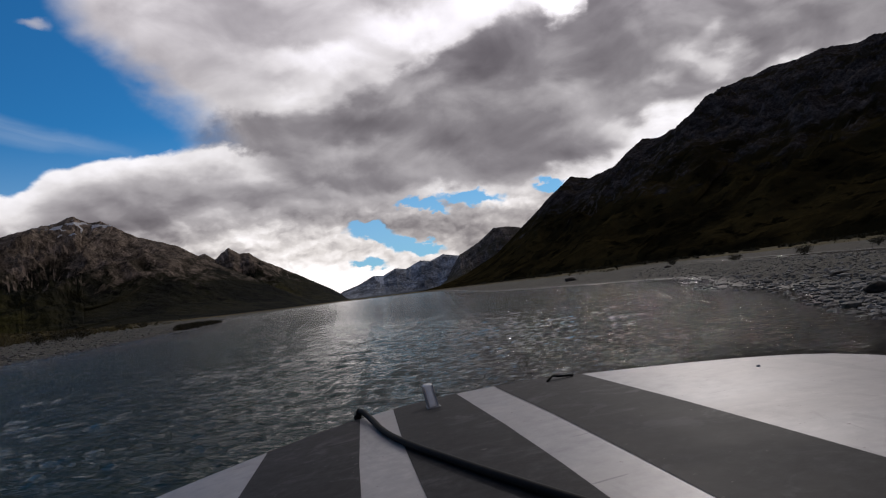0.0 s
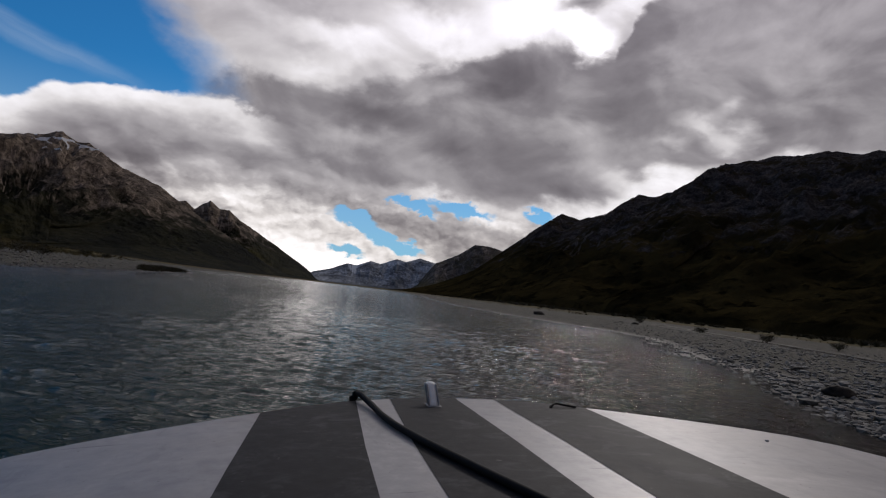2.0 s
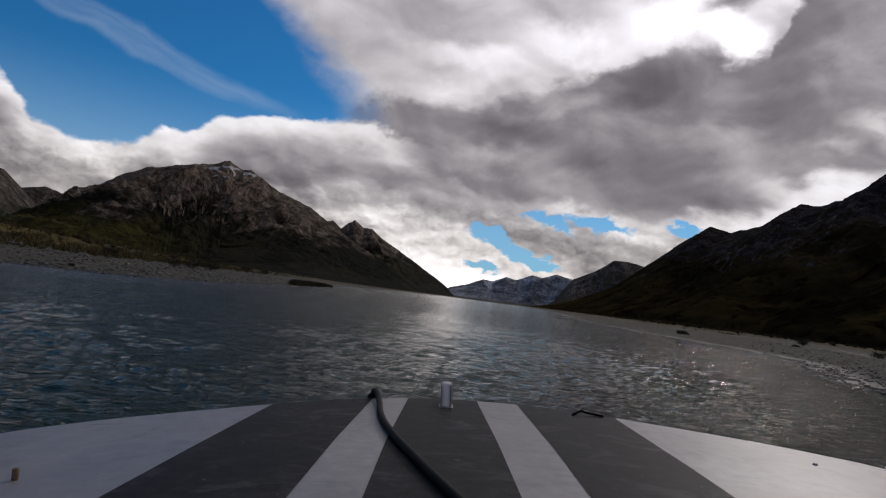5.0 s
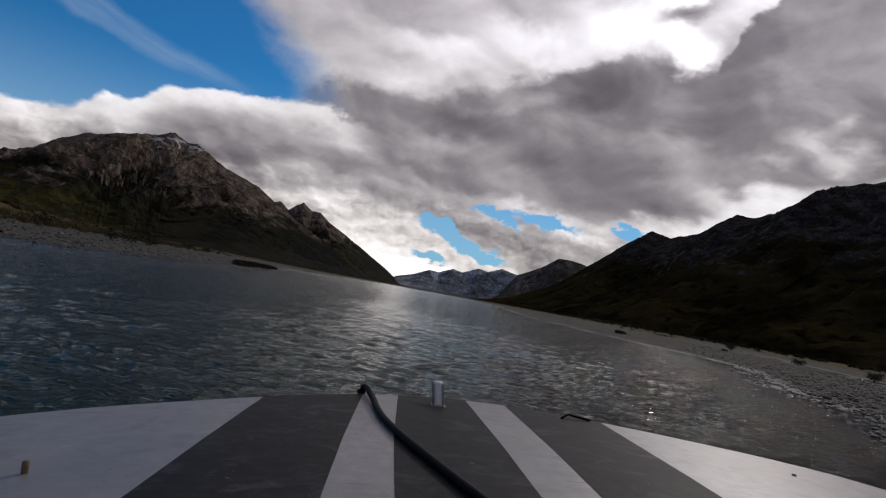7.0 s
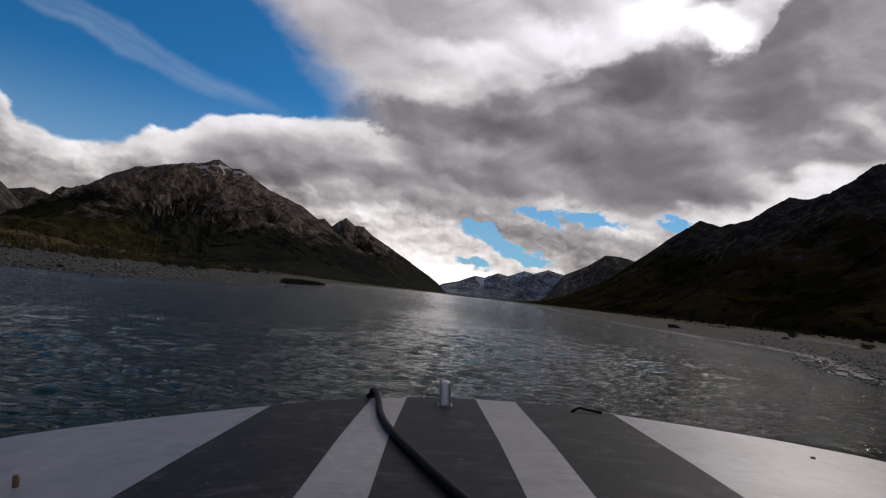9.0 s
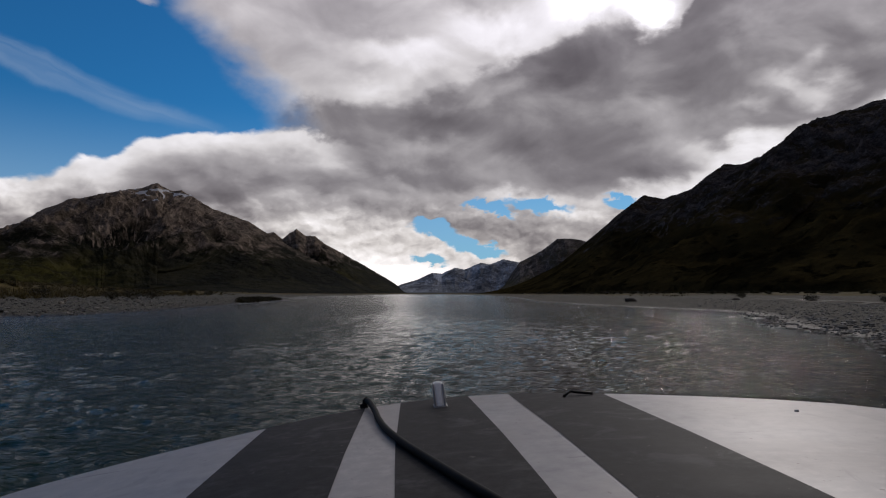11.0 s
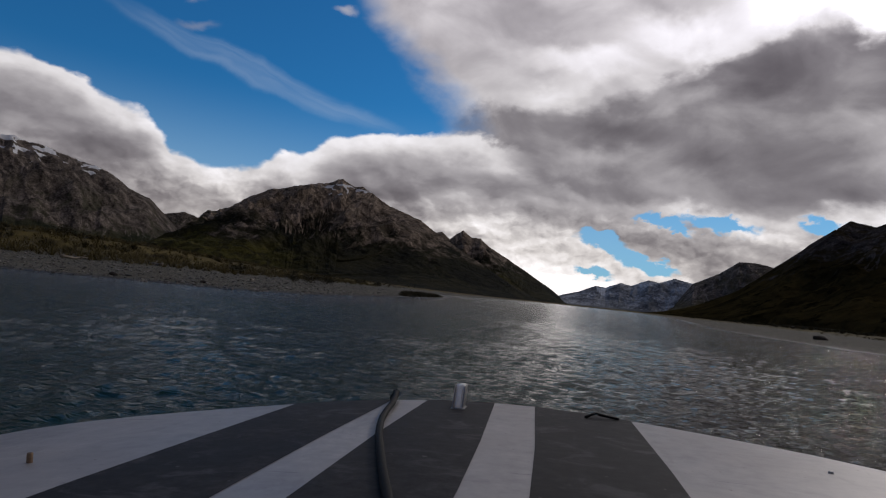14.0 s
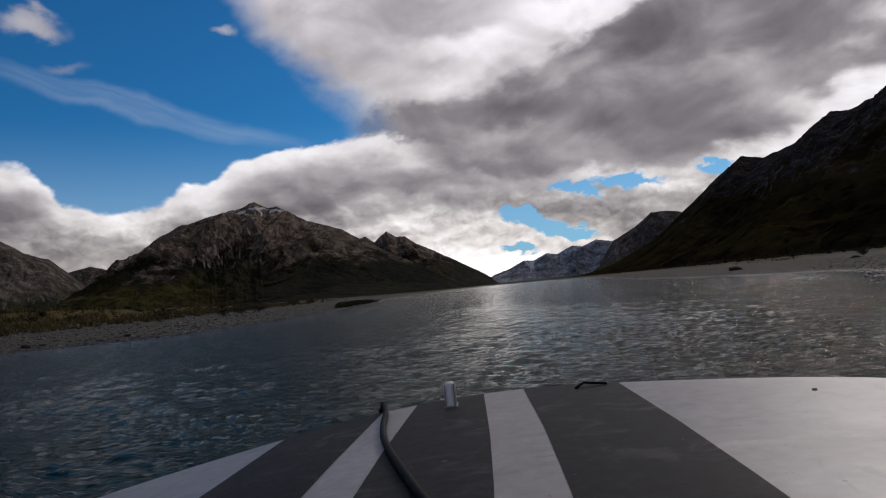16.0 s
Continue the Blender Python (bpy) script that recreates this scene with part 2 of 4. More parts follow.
def finish(n, color, rough, bump=None, strength=0.3, distance=0.02, metal=0.0, **extra):
    ins = {"Base Color": color, "Roughness": rough, "Metallic": metal, **extra}
    if bump is not None:
        ins["Normal"] = n.add("ShaderNodeBump", {"Height": bump, "Strength": strength, "Distance": distance}).outputs[0]
    for k, v in list(ins.items()):
        if isinstance(v, tuple) and len(v) == 3:
            ins[k] = (*v, 1)
    b = n.add("ShaderNodeBsdfPrincipled", ins)
    n.add("ShaderNodeOutputMaterial", {"Surface": b.outputs[0]})


def mat_mountain(name, low, mid, rock, tree_line, snow_line, snow, size, relief=25.0, sheen=0.05, sunlit_meadow=None):
    """Forest and tussock below, scree and rock above, old snow near the tops; the cover follows ribs and gullies."""
    m, n = material(name)
    geo = n.add("ShaderNodeNewGeometry")
    pos = geo.outputs["Position"]
    z = n.add("ShaderNodeSeparateXYZ", {0: pos}).outputs[2]
    up = n.add("ShaderNodeSeparateXYZ", {0: geo.outputs["Normal"]}).outputs[2]
    rib = n.add("ShaderNodeAttribute", attribute_name="rib").outputs["Fac"]
    along = n.add("ShaderNodeAttribute", attribute_name="along").outputs["Fac"]
    down = n.add("ShaderNodeAttribute", attribute_name="down").outputs["Fac"]
    broad, _ = n.noise(pos, 0.0030 * size, 5.0, 0.6, 0.8)
    fine, _ = n.noise(pos, 0.016 * size, 7.0, 0.62, 0.5)
    grain, _ = n.noise(pos, 0.10 * size, 6.0, 0.65)
    drop = n.add("ShaderNodeCombineXYZ", {0: n.math("MULTIPLY", along, 0.020 * size), 1: n.math("MULTIPLY", down, 0.0045 * size), 2: 1.7}).outputs[0]
    chute, _ = n.noise(drop, 1.0, 5.0, 0.6, 1.4)
    grass = n.mix(n.span(broad, 0.40, 0.60), low, mid)
    grass = n.mix(n.span(fine, 0.50, 0.66), grass, n.mix(1.0, low, (0.40, 0.44, 0.45), "MULTIPLY"))
    if sunlit_meadow:
        m_mask = n.math("MULTIPLY", n.span(along, sunlit_meadow[1], sunlit_meadow[0]), n.span(n.math("MULTIPLY_ADD", n.math("SUBTRACT", broad, 0.5), 260.0, z), sunlit_meadow[2], sunlit_meadow[2] * 0.55))
        grass = n.mix(n.math("MULTIPLY", m_mask, n.span(fine, 0.36, 0.56, 0.35, 1.0)), grass, sunlit_meadow[3])
    tone = n.math("ADD", n.math("MULTIPLY", fine, 0.55), n.math("MULTIPLY", grain, 0.45))
    stone = n.ramp(tone, [(0.38, tuple(c * 0.22 for c in rock)), (0.48, tuple(c * 0.7 for c in rock)), (0.56, tuple(c * 1.3 for c in rock)), (0.66, tuple(min(1, c * 2.3) for c in rock))])
    level = n.math("ADD", z, n.math("MULTIPLY", n.math("SUBTRACT", broad, 0.5), tree_line * 1.5))
    level = n.math("ADD", level, n.math("MULTIPLY", n.math("SUBTRACT", fine, 0.5), tree_line * 0.9))
    level = n.math("ADD", level, n.math("MULTIPLY", rib, tree_line * 0.22))
    bare = n.math("MAXIMUM", n.span(level, tree_line * 0.80, tree_line * 1.20), n.math("MULTIPLY", n.span(up, 0.62, 0.45), n.span(z, tree_line * 0.4, tree_line)))
    col = n.mix(bare, grass, stone)
    # loose pale scree runs down the hollows
    fan = n.math("MULTIPLY", n.span(chute, 0.55, 0.60), n.math("MULTIPLY", n.span(z, tree_line * 0.5, tree_line * 0.95), n.span(rib, 0.40, 0.0)))
    col = n.mix(n.math("MULTIPLY", fan, 0.85), col, tuple(min(1, c * 2.1) for c in rock))
    bush, _ = n.noise(pos, 0.0062 * size, 6.0, 0.62, 1.2)
    bush_m = n.math("MULTIPLY", n.span(bush, 0.50, 0.58), n.span(z, snow_line * 0.72, snow_line * 0.40))
    col = n.mix(n.math("MULTIPLY", bush_m, 0.7), col, n.mix(0.5, low, mid))
    patch, _ = n.noise(pos, 0.011 * size, 3.0, 0.5, 0.8)
    s_level = n.math("ADD", z, n.math("MULTIPLY", n.math("SUBTRACT", patch, 0.5), snow_line * 1.5))
    s_level = n.math("SUBTRACT", s_level, n.math("MULTIPLY", rib, snow_line * 0.12))
    s_mask = n.math("MULTIPLY", n.span(s_level, snow_line, snow_line * 1.03), n.span(up, 0.30, 0.50))
    col = n.mix(n.math("MULTIPLY", s_mask, snow), col, (0.75, 0.77, 0.80))
    hgt = n.math("ADD", n.math("MULTIPLY", fine, 0.8), n.math("MULTIPLY", grain, 0.25))
    finish(n, col, 0.95, hgt, 1.0, relief, **{"Specular IOR Level": sheen})
    return m


# forest tones also deepened for cloud shade; green patch brightened for a sun patch
M_LEFT = mat_mountain("tussock_and_rock", (0.008, 0.009, 0.007), (0.026, 0.025, 0.012), (0.190, 0.152, 0.120), 320.0, 735.0, 0.95, 1.0, sunlit_meadow=(350.0, 1200.0, 230.0, (0.105, 0.095, 0.022)))
# rock and tussock painted darker here for the wall's backlit shade
M_RIGHT = mat_mountain("backlit_tussock_slope", (0.013, 0.0112, 0.0055), (0.044, 0.034, 0.0135), (0.060, 0.053, 0.052), 360.0, 5000.0, 0.0, 1.3, 14.0, 0.0)
M_SNOW = mat_mountain("snowy_rock", (0.030, 0.036, 0.020), (0.055, 0.052, 0.03), (0.135, 0.115, 0.10), 150.0, 610.0, 1.0, 0.9)
M_MID = mat_mountain("brown_grey_rock", (0.06, 0.055, 0.035), (0.085, 0.075, 0.045), (0.13, 0.112, 0.10), 130.0, 640.0, 0.5, 1.0)
# distance haze is put into these pale, bluish rock and slope colours
M_FAR = mat_mountain("far_rock_with_haze", (0.16, 0.18, 0.20), (0.20, 0.215, 0.23), (0.30, 0.325, 0.36), 20.0, 300.0, 0.95, 0.5, 8.0)


def mat_ground():
    m, n = material("gravel_flat_and_grass")
    pos = n.add("ShaderNodeNewGeometry").outputs["Position"]
    land = n.add("ShaderNodeAttribute", attribute_name="inland").outputs["Fac"]
    broad, _ = n.noise(pos, 0.03, 5.0, 0.6)
    mid, _ = n.noise(pos, 0.4, 5.0, 0.6)
    v = n.add("ShaderNodeTexVoronoi", {"Vector": pos, "Scale": 5.5, "Randomness": 1.0})
    v2 = n.add("ShaderNodeTexVoronoi", {"Vector": pos, "Scale": 15.0, "Randomness": 1.0})
    grav = n.ramp(n.add("ShaderNodeSeparateColor", {0: v.outputs["Color"]}).outputs[0], [(0.0, (0.050, 0.047, 0.037)), (0.5, (0.118, 0.111, 0.086)), (1.0, (0.21, 0.198, 0.160))])
    grav2 = n.ramp(n.add("ShaderNodeSeparateColor", {0: v2.outputs["Color"]}).outputs[1], [(0.0, 0.5), (1.0, 1.25)])
    grav = n.mix(1.0, grav, grav2, "MULTIPLY")
    grav = n.mix(n.span(broad, 0.45, 0.65, 0.0, 0.5), grav, (0.105, 0.094, 0.072))
    grass = n.ramp(n.math("MULTIPLY_ADD", mid, 0.5, n.math("MULTIPLY", broad, 0.5)), [(0.35, (0.032, 0.027, 0.009)), (0.5, (0.085, 0.064, 0.018)), (0.62, (0.15, 0.115, 0.034))])
    edge = n.math("ADD", land, n.math("MULTIPLY", n.math("SUBTRACT", broad, 0.5), 30.0))
    edge = n.math("ADD", edge, n.math("MULTIPLY", n.math("SUBTRACT", mid, 0.5), 8.0))
    col = n.mix(n.span(edge, 26.0, 34.0), grav, grass)
    wet = n.span(land, 0.2, 2.2)
    col = n.mix(wet, n.mix(1.0, col, (0.38, 0.38, 0.38), "MULTIPLY"), col)
    hgt = n.math("ADD", n.math("SUBTRACT", 1.0, v.outputs["Distance"]), n.math("MULTIPLY", v2.outputs["Distance"], -0.4))
    finish(n, col, n.math("MULTIPLY_ADD", wet, 0.35, 0.55), hgt, 0.6, 0.08, **{"Specular IOR Level": 0.12})
    return m


def mat_water():
    m, n = material("river_water")
    pos = n.add("ShaderNodeNewGeometry").outputs["Position"]
    depth = n.add("ShaderNodeAttribute", attribute_name="depth").outputs["Fac"]
    drift = n.add("ShaderNodeMapping", {"Vector": pos, "Rotation": (0, 0, radians(-16)), "Scale": (0.62, 1.0, 1.0)}).outputs[0]
    a, _ = n.noise(drift, 3.4, 4.0, 0.6, 0.8)
    b, _ = n.noise(drift, 17.0, 4.0, 0.6, 0.5)
    c, _ = n.noise(drift, 0.5, 4.0, 0.6, 0.5)
    patch, _ = n.noise(pos, 0.035, 3.0, 0.5)
    bed = n.add("ShaderNodeTexVoronoi", {"Vector": pos, "Scale": 9.0})
    stones = n.ramp(n.add("ShaderNodeSeparateColor", {0: bed.outputs["Color"]}).outputs[0], [(0.0, (0.007, 0.006, 0.005)), (0.7, (0.022, 0.018, 0.012)), (1.0, (0.050, 0.043, 0.031))])
    deep = n.mix(n.span(patch, 0.4, 0.6), (0.006, 0.026, 0.025), (0.011, 0.027, 0.020))
    col = n.mix(n.span(depth, 0.10, 0.60), stones, deep)
    # shallow water runs over the stones in a broken, steep little chop
    riffle = n.math("MULTIPLY", n.math("MULTIPLY", n.span(depth, 0.62, 0.20), n.span(depth, 0.03, 0.12)), n.span(patch, 0.30, 0.55, 0.35, 1.0))
    break_up, _ = n.noise(drift, 5.2, 1.5, 0.55, 1.0)
    hgt = n.math("ADD", n.math("MULTIPLY", a, 0.19), n.math("ADD", n.math("MULTIPLY", b, n.math("MULTIPLY_ADD", riffle, -0.035, 0.060)), n.math("MULTIPLY", c, 0.14)))
    hgt = n.math("MULTIPLY_ADD", n.math("MULTIPLY", break_up, riffle), 0.13, hgt)
    finish(n, col, n.math("MULTIPLY_ADD", riffle, -0.045, 0.085), hgt, 0.55, 1.0, **{"IOR": 1.33, "Specular IOR Level": 0.09})
    return m


def mat_plain(name, dark, light, scale, rough=0.8, metal=0.0, bump=0.2, dist=0.01, island=False, shine=0.4):
    m, n = material(name)
    co = n.add("ShaderNodeTexCoord").outputs["Object"]
    f, _ = n.noise(co, scale, 6.0, 0.62, 0.3)
    g, _ = n.noise(co, scale * 7, 4.0, 0.6)
    col = n.ramp(n.math("MULTIPLY_ADD", f, 0.65, n.math("MULTIPLY", g, 0.35)), [(0.3, dark), (0.7, light)])
    if island:
        r = n.add("ShaderNodeNewGeometry").outputs["Random Per Island"]
    else:
        r = n.add("ShaderNodeObjectInfo").outputs["Random"]
    if island is not None:
        col = n.mix(1.0, col, n.ramp(r, [(0.0, 0.45), (0.5, 0.95), (1.0, 1.7)]), "MULTIPLY")
    finish(n, col, rough, n.math("ADD", f, n.math("MULTIPLY", g, 0.4)), bump, dist, metal, **{"Specular IOR Level": shine})
    return m


def mat_deck():
    """Bare, handled aluminium sheet with smears and fine scratches."""
    m, n = material("worn_bare_aluminium")
    co = n.add("ShaderNodeTexCoord").outputs["Object"]
    smear, _ = n.noise(co, 2.4, 5.0, 0.6, 0.8)
    spots, _ = n.noise(co, 22.0, 5.0, 0.65)
    brush = n.add("ShaderNodeMapping", {"Vector": co, "Scale": (6.0, 160.0, 6.0), "Rotation": (0, 0, radians(8))}).outputs[0]
    lines, _ = n.noise(brush, 1.0, 3.0, 0.6)
    col = n.ramp(n.math("MULTIPLY_ADD", smear, 0.65, n.math("MULTIPLY", spots, 0.35)), [(0.30, (0.20, 0.196, 0.21)), (0.46, (0.32, 0.312, 0.32)), (0.56, (0.38, 0.37, 0.37)), (0.70, (0.54, 0.525, 0.515))])
    wash, _ = n.noise(co, 0.9, 4.0, 0.6, 1.5)
    col = n.mix(n.span(wash, 0.42, 0.62, 0.0, 0.35), col, (0.30, 0.275, 0.265))
    drip = n.add("ShaderNodeMapping", {"Vector": co, "Scale": (9.0, 2.2, 9.0), "Rotation": (0, 0, radians(35))}).outputs[0]
    tide, _ = n.noise(drip, 1.0, 5.0, 0.62, 1.6)
    col = n.mix(n.span(tide, 0.60, 0.66, 0.0, 0.28), col, (0.20, 0.195, 0.20))
    fleck, _ = n.noise(co, 60.0, 2.0, 0.5)
    col = n.mix(n.span(fleck, 0.72, 0.76, 0.0, 0.6), col, (0.12, 0.10, 0.085))
    slant = n.add("ShaderNodeMapping", {"Vector": co, "Scale": (3.0, 55.0, 3.0), "Rotation": (0, 0, radians(-24))}).outputs[0]
    cuts, _ = n.noise(slant, 1.0, 2.0, 0.5)
    col = n.mix(n.span(cuts, 0.73, 0.76, 0.0, 0.55), col, (0.10, 0.10, 0.11))
    rough = n.math("MULTIPLY_ADD", smear, 0.34, n.math("MULTIPLY_ADD", lines, 0.10, 0.26))
    finish(n, col, rough, n.math("ADD", n.math("MULTIPLY", smear, 1.0), n.math("MULTIPLY", lines, 0.04)), 0.25, 0.010, 0.25)
    return m


def mat_panel():
    """Charcoal deck paint with scuffs, dust and water marks."""
    m, n = material("charcoal_deck_paint")
    co = n.add("ShaderNodeTexCoord").outputs["Object"]
    a, _ = n.noise(co, 3.2, 6.0, 0.65, 0.5)
    b, _ = n.noise(co, 28.0, 5.0, 0.7)
    c, _ = n.noise(co, 240.0, 2.0, 0.5)
    col = n.ramp(n.math("MULTIPLY_ADD", a, 0.6, n.math("MULTIPLY", b, 0.4)), [(0.36, (0.010, 0.0098, 0.011)), (0.50, (0.022, 0.0213, 0.023)), (0.58, (0.036, 0.035, 0.037)), (0.68, (0.078, 0.075, 0.076))])
    scuff = n.add("ShaderNodeMapping", {"Vector": co, "Scale": (5.0, 7.5, 5.0), "Rotation": (0, 0, radians(-38))}).outputs[0]
    rub, _ = n.noise(scuff, 1.0, 5.0, 0.65, 0.8)
    col = n.mix(n.span(rub, 0.54, 0.68, 0.0, 0.6), col, (0.095, 0.093, 0.095))
    chip, _ = n.noise(co, 46.0, 3.0, 0.55)
    col = n.mix(n.span(chip, 0.70, 0.74, 0.0, 0.7), col, (0.13, 0.125, 0.12))
    finish(n, col, n.math("MULTIPLY_ADD", a, 0.25, 0.48), n.math("ADD", n.math("MULTIPLY", c, 0.15), b), 0.18, 0.004, **{"Specular IOR Level": 0.10})
    return m


M_GROUND, M_WATER, M_DECK, M_PANEL = mat_ground(), mat_water(), mat_deck(), mat_panel()
M_HULL = mat_plain("hull_aluminium", (0.33, 0.33, 0.34), (0.48, 0.48, 0.48), 1.5, 0.45, 0.6, 0.1, 0.01, None)
M_STONE = mat_plain("river_stone", (0.060, 0.058, 0.052), (0.20, 0.19, 0.17), 3.0, 0.75, 0.0, 0.3, 0.02)
M_STONES = mat_plain("river_stones", (0.060, 0.058, 0.052), (0.20, 0.19, 0.17), 3.0, 0.75, 0.0, 0.3, 0.02, True)
M_SCRUB = mat_plain("scrub_leaves", (0.020, 0.019, 0.007), (0.058, 0.047, 0.016), 0.7, 0.8, 0.0, 0.0, 0.01, True)
M_TUSSOCK = mat_plain("tussock_blades", (0.055, 0.042, 0.012), (0.135, 0.105, 0.028), 0.4, 0.75, 0.0, 0.0, 0.01, True)
M_ROCK = mat_plain("dark_wet_rock", (0.012, 0.010, 0.008), (0.042, 0.035, 0.029), 1.2, 0.7, 0.0, 0.6, 0.08, None, 0.1)
M_LOG = mat_plain("bleached_driftwood", (0.13, 0.11, 0.085), (0.28, 0.25, 0.205), 6.0, 0.85, 0.0, 0.4, 0.02, None)
M_RUBBER = mat_plain("black_rubber_cord", (0.004, 0.004, 0.0045), (0.010, 0.010, 0.011), 40.0, 0.65, 0.0, 0.3, 0.002, None, 0.12)
M_WHITE = mat_plain("chalky_white_paint", (0.72, 0.72, 0.71), (0.86, 0.86, 0.85), 30.0, 0.45, 0.0, 0.1, 0.001, None)
M_STEEL = mat_plain("dull_grey_steel", (0.16, 0.16, 0.165), (0.34, 0.34, 0.34), 40.0, 0.5, 0.3, 0.1, 0.001, None)
M_RUST = mat_plain("tarnished_brass", (0.12, 0.075, 0.045), (0.36, 0.26, 0.18), 50.0, 0.5, 0.5, 0.2, 0.001, None)


# ---------------------------------------------------------------- mesh helpers
def mesh_object(name, verts, faces, mat, parent=None, smooth=True, label=""):
    me = bpy.data.meshes.new(name)
    verts = np.asarray(verts, np.float32)
    faces = np.asarray(faces, np.int32)
    k = faces.shape[1]
    me.vertices.add(len(verts))
    me.vertices.foreach_set("co", verts.ravel())
    me.loops.add(faces.size)
    me.loops.foreach_set("vertex_index", faces.ravel())
    me.polygons.add(len(faces))
    me.polygons.foreach_set("loop_start", np.arange(0, faces.size, k, dtype=np.int32))
    me.update(calc_edges=True)
    me.polygons.foreach_set("use_smooth", np.full(len(faces), smooth))
    me.materials.append(mat)
    ob = new(name, me)
    if parent:
        ob.parent = parent
    return tagged(ob, label)


def part(name, bm, mat, parent, label="", smooth=True):
    me = bpy.data.meshes.new(name)
    bmesh.ops.recalc_face_normals(bm, faces=bm.faces)
    bm.to_mesh(me)
    bm.free()
    for p in me.polygons:
        p.use_smooth = smooth
    me.materials.append(mat)
    ob = new(name, me)
    ob.parent = parent
    return tagged(ob, label)


def grid_faces(rows, cols, wrap=False):
    i = np.arange(rows - 1)[:, None] * cols
    j = np.arange(cols if wrap else cols - 1)[None, :]
    k = (j + 1) % cols
    return np.stack([i + j, i + k, i + cols + k, i + cols + j], -1).reshape(-1, 4)


def value_noise(x, y, seed):
    """Smooth lattice noise in -1..1 for arrays."""
    xi, yi = np.floor(x).astype(np.int64), np.floor(y).astype(np.int64)
    fx, fy = x - xi, y - yi
    fx, fy = fx * fx * fx * (fx * (fx * 6 - 15) + 10), fy * fy * fy * (fy * (fy * 6 - 15) + 10)

    def at(i, j):
        h = (i * 374761393 + j * 668265263 + seed * 2147483647) & 0x7FFFFFFF
        h = ((h ^ (h >> 13)) * 1274126177) & 0x7FFFFFFF
        return ((h ^ (h >> 16)) & 0xFFFF) / 32767.5 - 1.0

    return (at(xi, yi) * (1 - fx) + at(xi + 1, yi) * fx) * (1 - fy) + (at(xi, yi + 1) * (1 - fx) + at(xi + 1, yi + 1) * fx) * fy


def fbm(x, y, seed, octaves=5, gain=0.5, ridged=False):
    total, amp, norm = 0.0, 1.0, 0.0
    for o in range(octaves):
        v = value_noise(x * 2**o + 17.3 * o, y * 2**o - 9.1 * o, seed + o)
        total = total + amp * ((1 - np.abs(v)) * 2 - 1 if ridged else v)
        norm += amp
        amp *= gain
    return total / norm


def polar(bearing, dist):
    return (-math.sin(radians(bearing)) * dist, math.cos(radians(bearing)) * dist)


def step(x, lo, hi):
    t = np.clip((x - lo) / (hi - lo), 0, 1)
    return t * t * (3 - 2 * t)


# ---------------------------------------------------------------- river and flats
LEFT_BANK = [(178, 400), (165, 120), (140, 70), (110, 55), (85, 48), (66, 45), (56, 43), (49, 43), (43.5, 46), (39.5, 52), (36.5, 62), (33.5, 80), (31, 102), (29.2, 130),
             (28.6, 150), (29.5, 170), (31, 230), (28, 330), (24, 560), (21, 1100), (18.5, 2600)]
RIGHT_BANK = [(13.5, 2600), (10.5, 1000), (8, 400), (6.4, 190), (5.0, 110), (1.5, 86), (-3, 68), (-9, 54), (-14, 40), (-19, 24), (-25, 14), (-36, 9.8), (-60, 8.6),
              (-100, 10), (-140, 22), (-165, 60), (-176, 400)]
SIDE_CHANNEL = [(-13, 230), (-15, 170), (-20, 105), (-27, 66), (-36, 48), (-52, 38), (-80, 36), (-120, 50), (-118, 62), (-80, 45), (-52, 46), (-36, 60), (-27, 84), (-20, 130), (-16, 190), (-14, 240)]


def outline(rows):
    return np.array([polar(b, d) for b, d in rows])


def inside_distance(x, y, ring):
    """Distance to a closed outline, minus inside it."""
    best = np.full(x.shape, 1e9)
    inside = np.zeros(x.shape, bool)
    for (ax, ay), (bx, by) in zip(ring, np.roll(ring, -1, 0)):
        ex, ey = bx - ax, by - ay
        t = np.clip(((x - ax) * ex + (y - ay) * ey) / (ex * ex + ey * ey + 1e-9), 0, 1)
        best = np.minimum(best, (x - ax - t * ex) ** 2 + (y - ay - t * ey) ** 2)
        cross = ((ay > y) != (by > y)) & (x < ex * (y - ay) / (ey if abs(ey) > 1e-9 else 1e-9) + ax)
        inside ^= cross
    d = np.sqrt(best)
    return np.where(inside, -d, d)


RIVER, CHANNEL = outline(LEFT_BANK + RIGHT_BANK), outline(SIDE_CHANNEL)


def shore(x, y):
    wob = fbm(x * 0.11, y * 0.11, 5, 3) * 1.6
    return np.minimum(inside_distance(x, y, RIVER), inside_distance(x, y, CHANNEL) + 1.0) + wob


def land_height(x, y, d=None):
    d = shore(x, y) if d is None else d
    r = np.hypot(x, y)
    west = step(np.degrees(np.arctan2(-x, y)), 22, 36)      # the left bar lies higher than the right one
    h = np.where(d < 0, np.maximum(d * (0.018 + 0.037 * step(np.degrees(np.arctan2(-x, y)), -2, 14)), -1.4), d * (0.03 + 0.024 * west))
    far_west = step(np.degrees(np.arctan2(-x, y)), 40, 58)
    h = np.where(d > 0, np.minimum(h, 0.75 + 0.75 * west) + (0.85 + 0.25 * west + 0.9 * far_west) * step(d, 27, 40) + np.maximum(d - 60, 0) * 0.004, h)
    h = h + fbm(x * 0.06, y * 0.06, 9, 4) * 0.14 * step(d, 0.5, 12) + fbm(x * 0.6, y * 0.6, 11, 3) * 0.035
    h = h + fbm(x * 0.008, y * 0.008, 31, 4) * 1.4 * step(d, 40, 160)
    return h


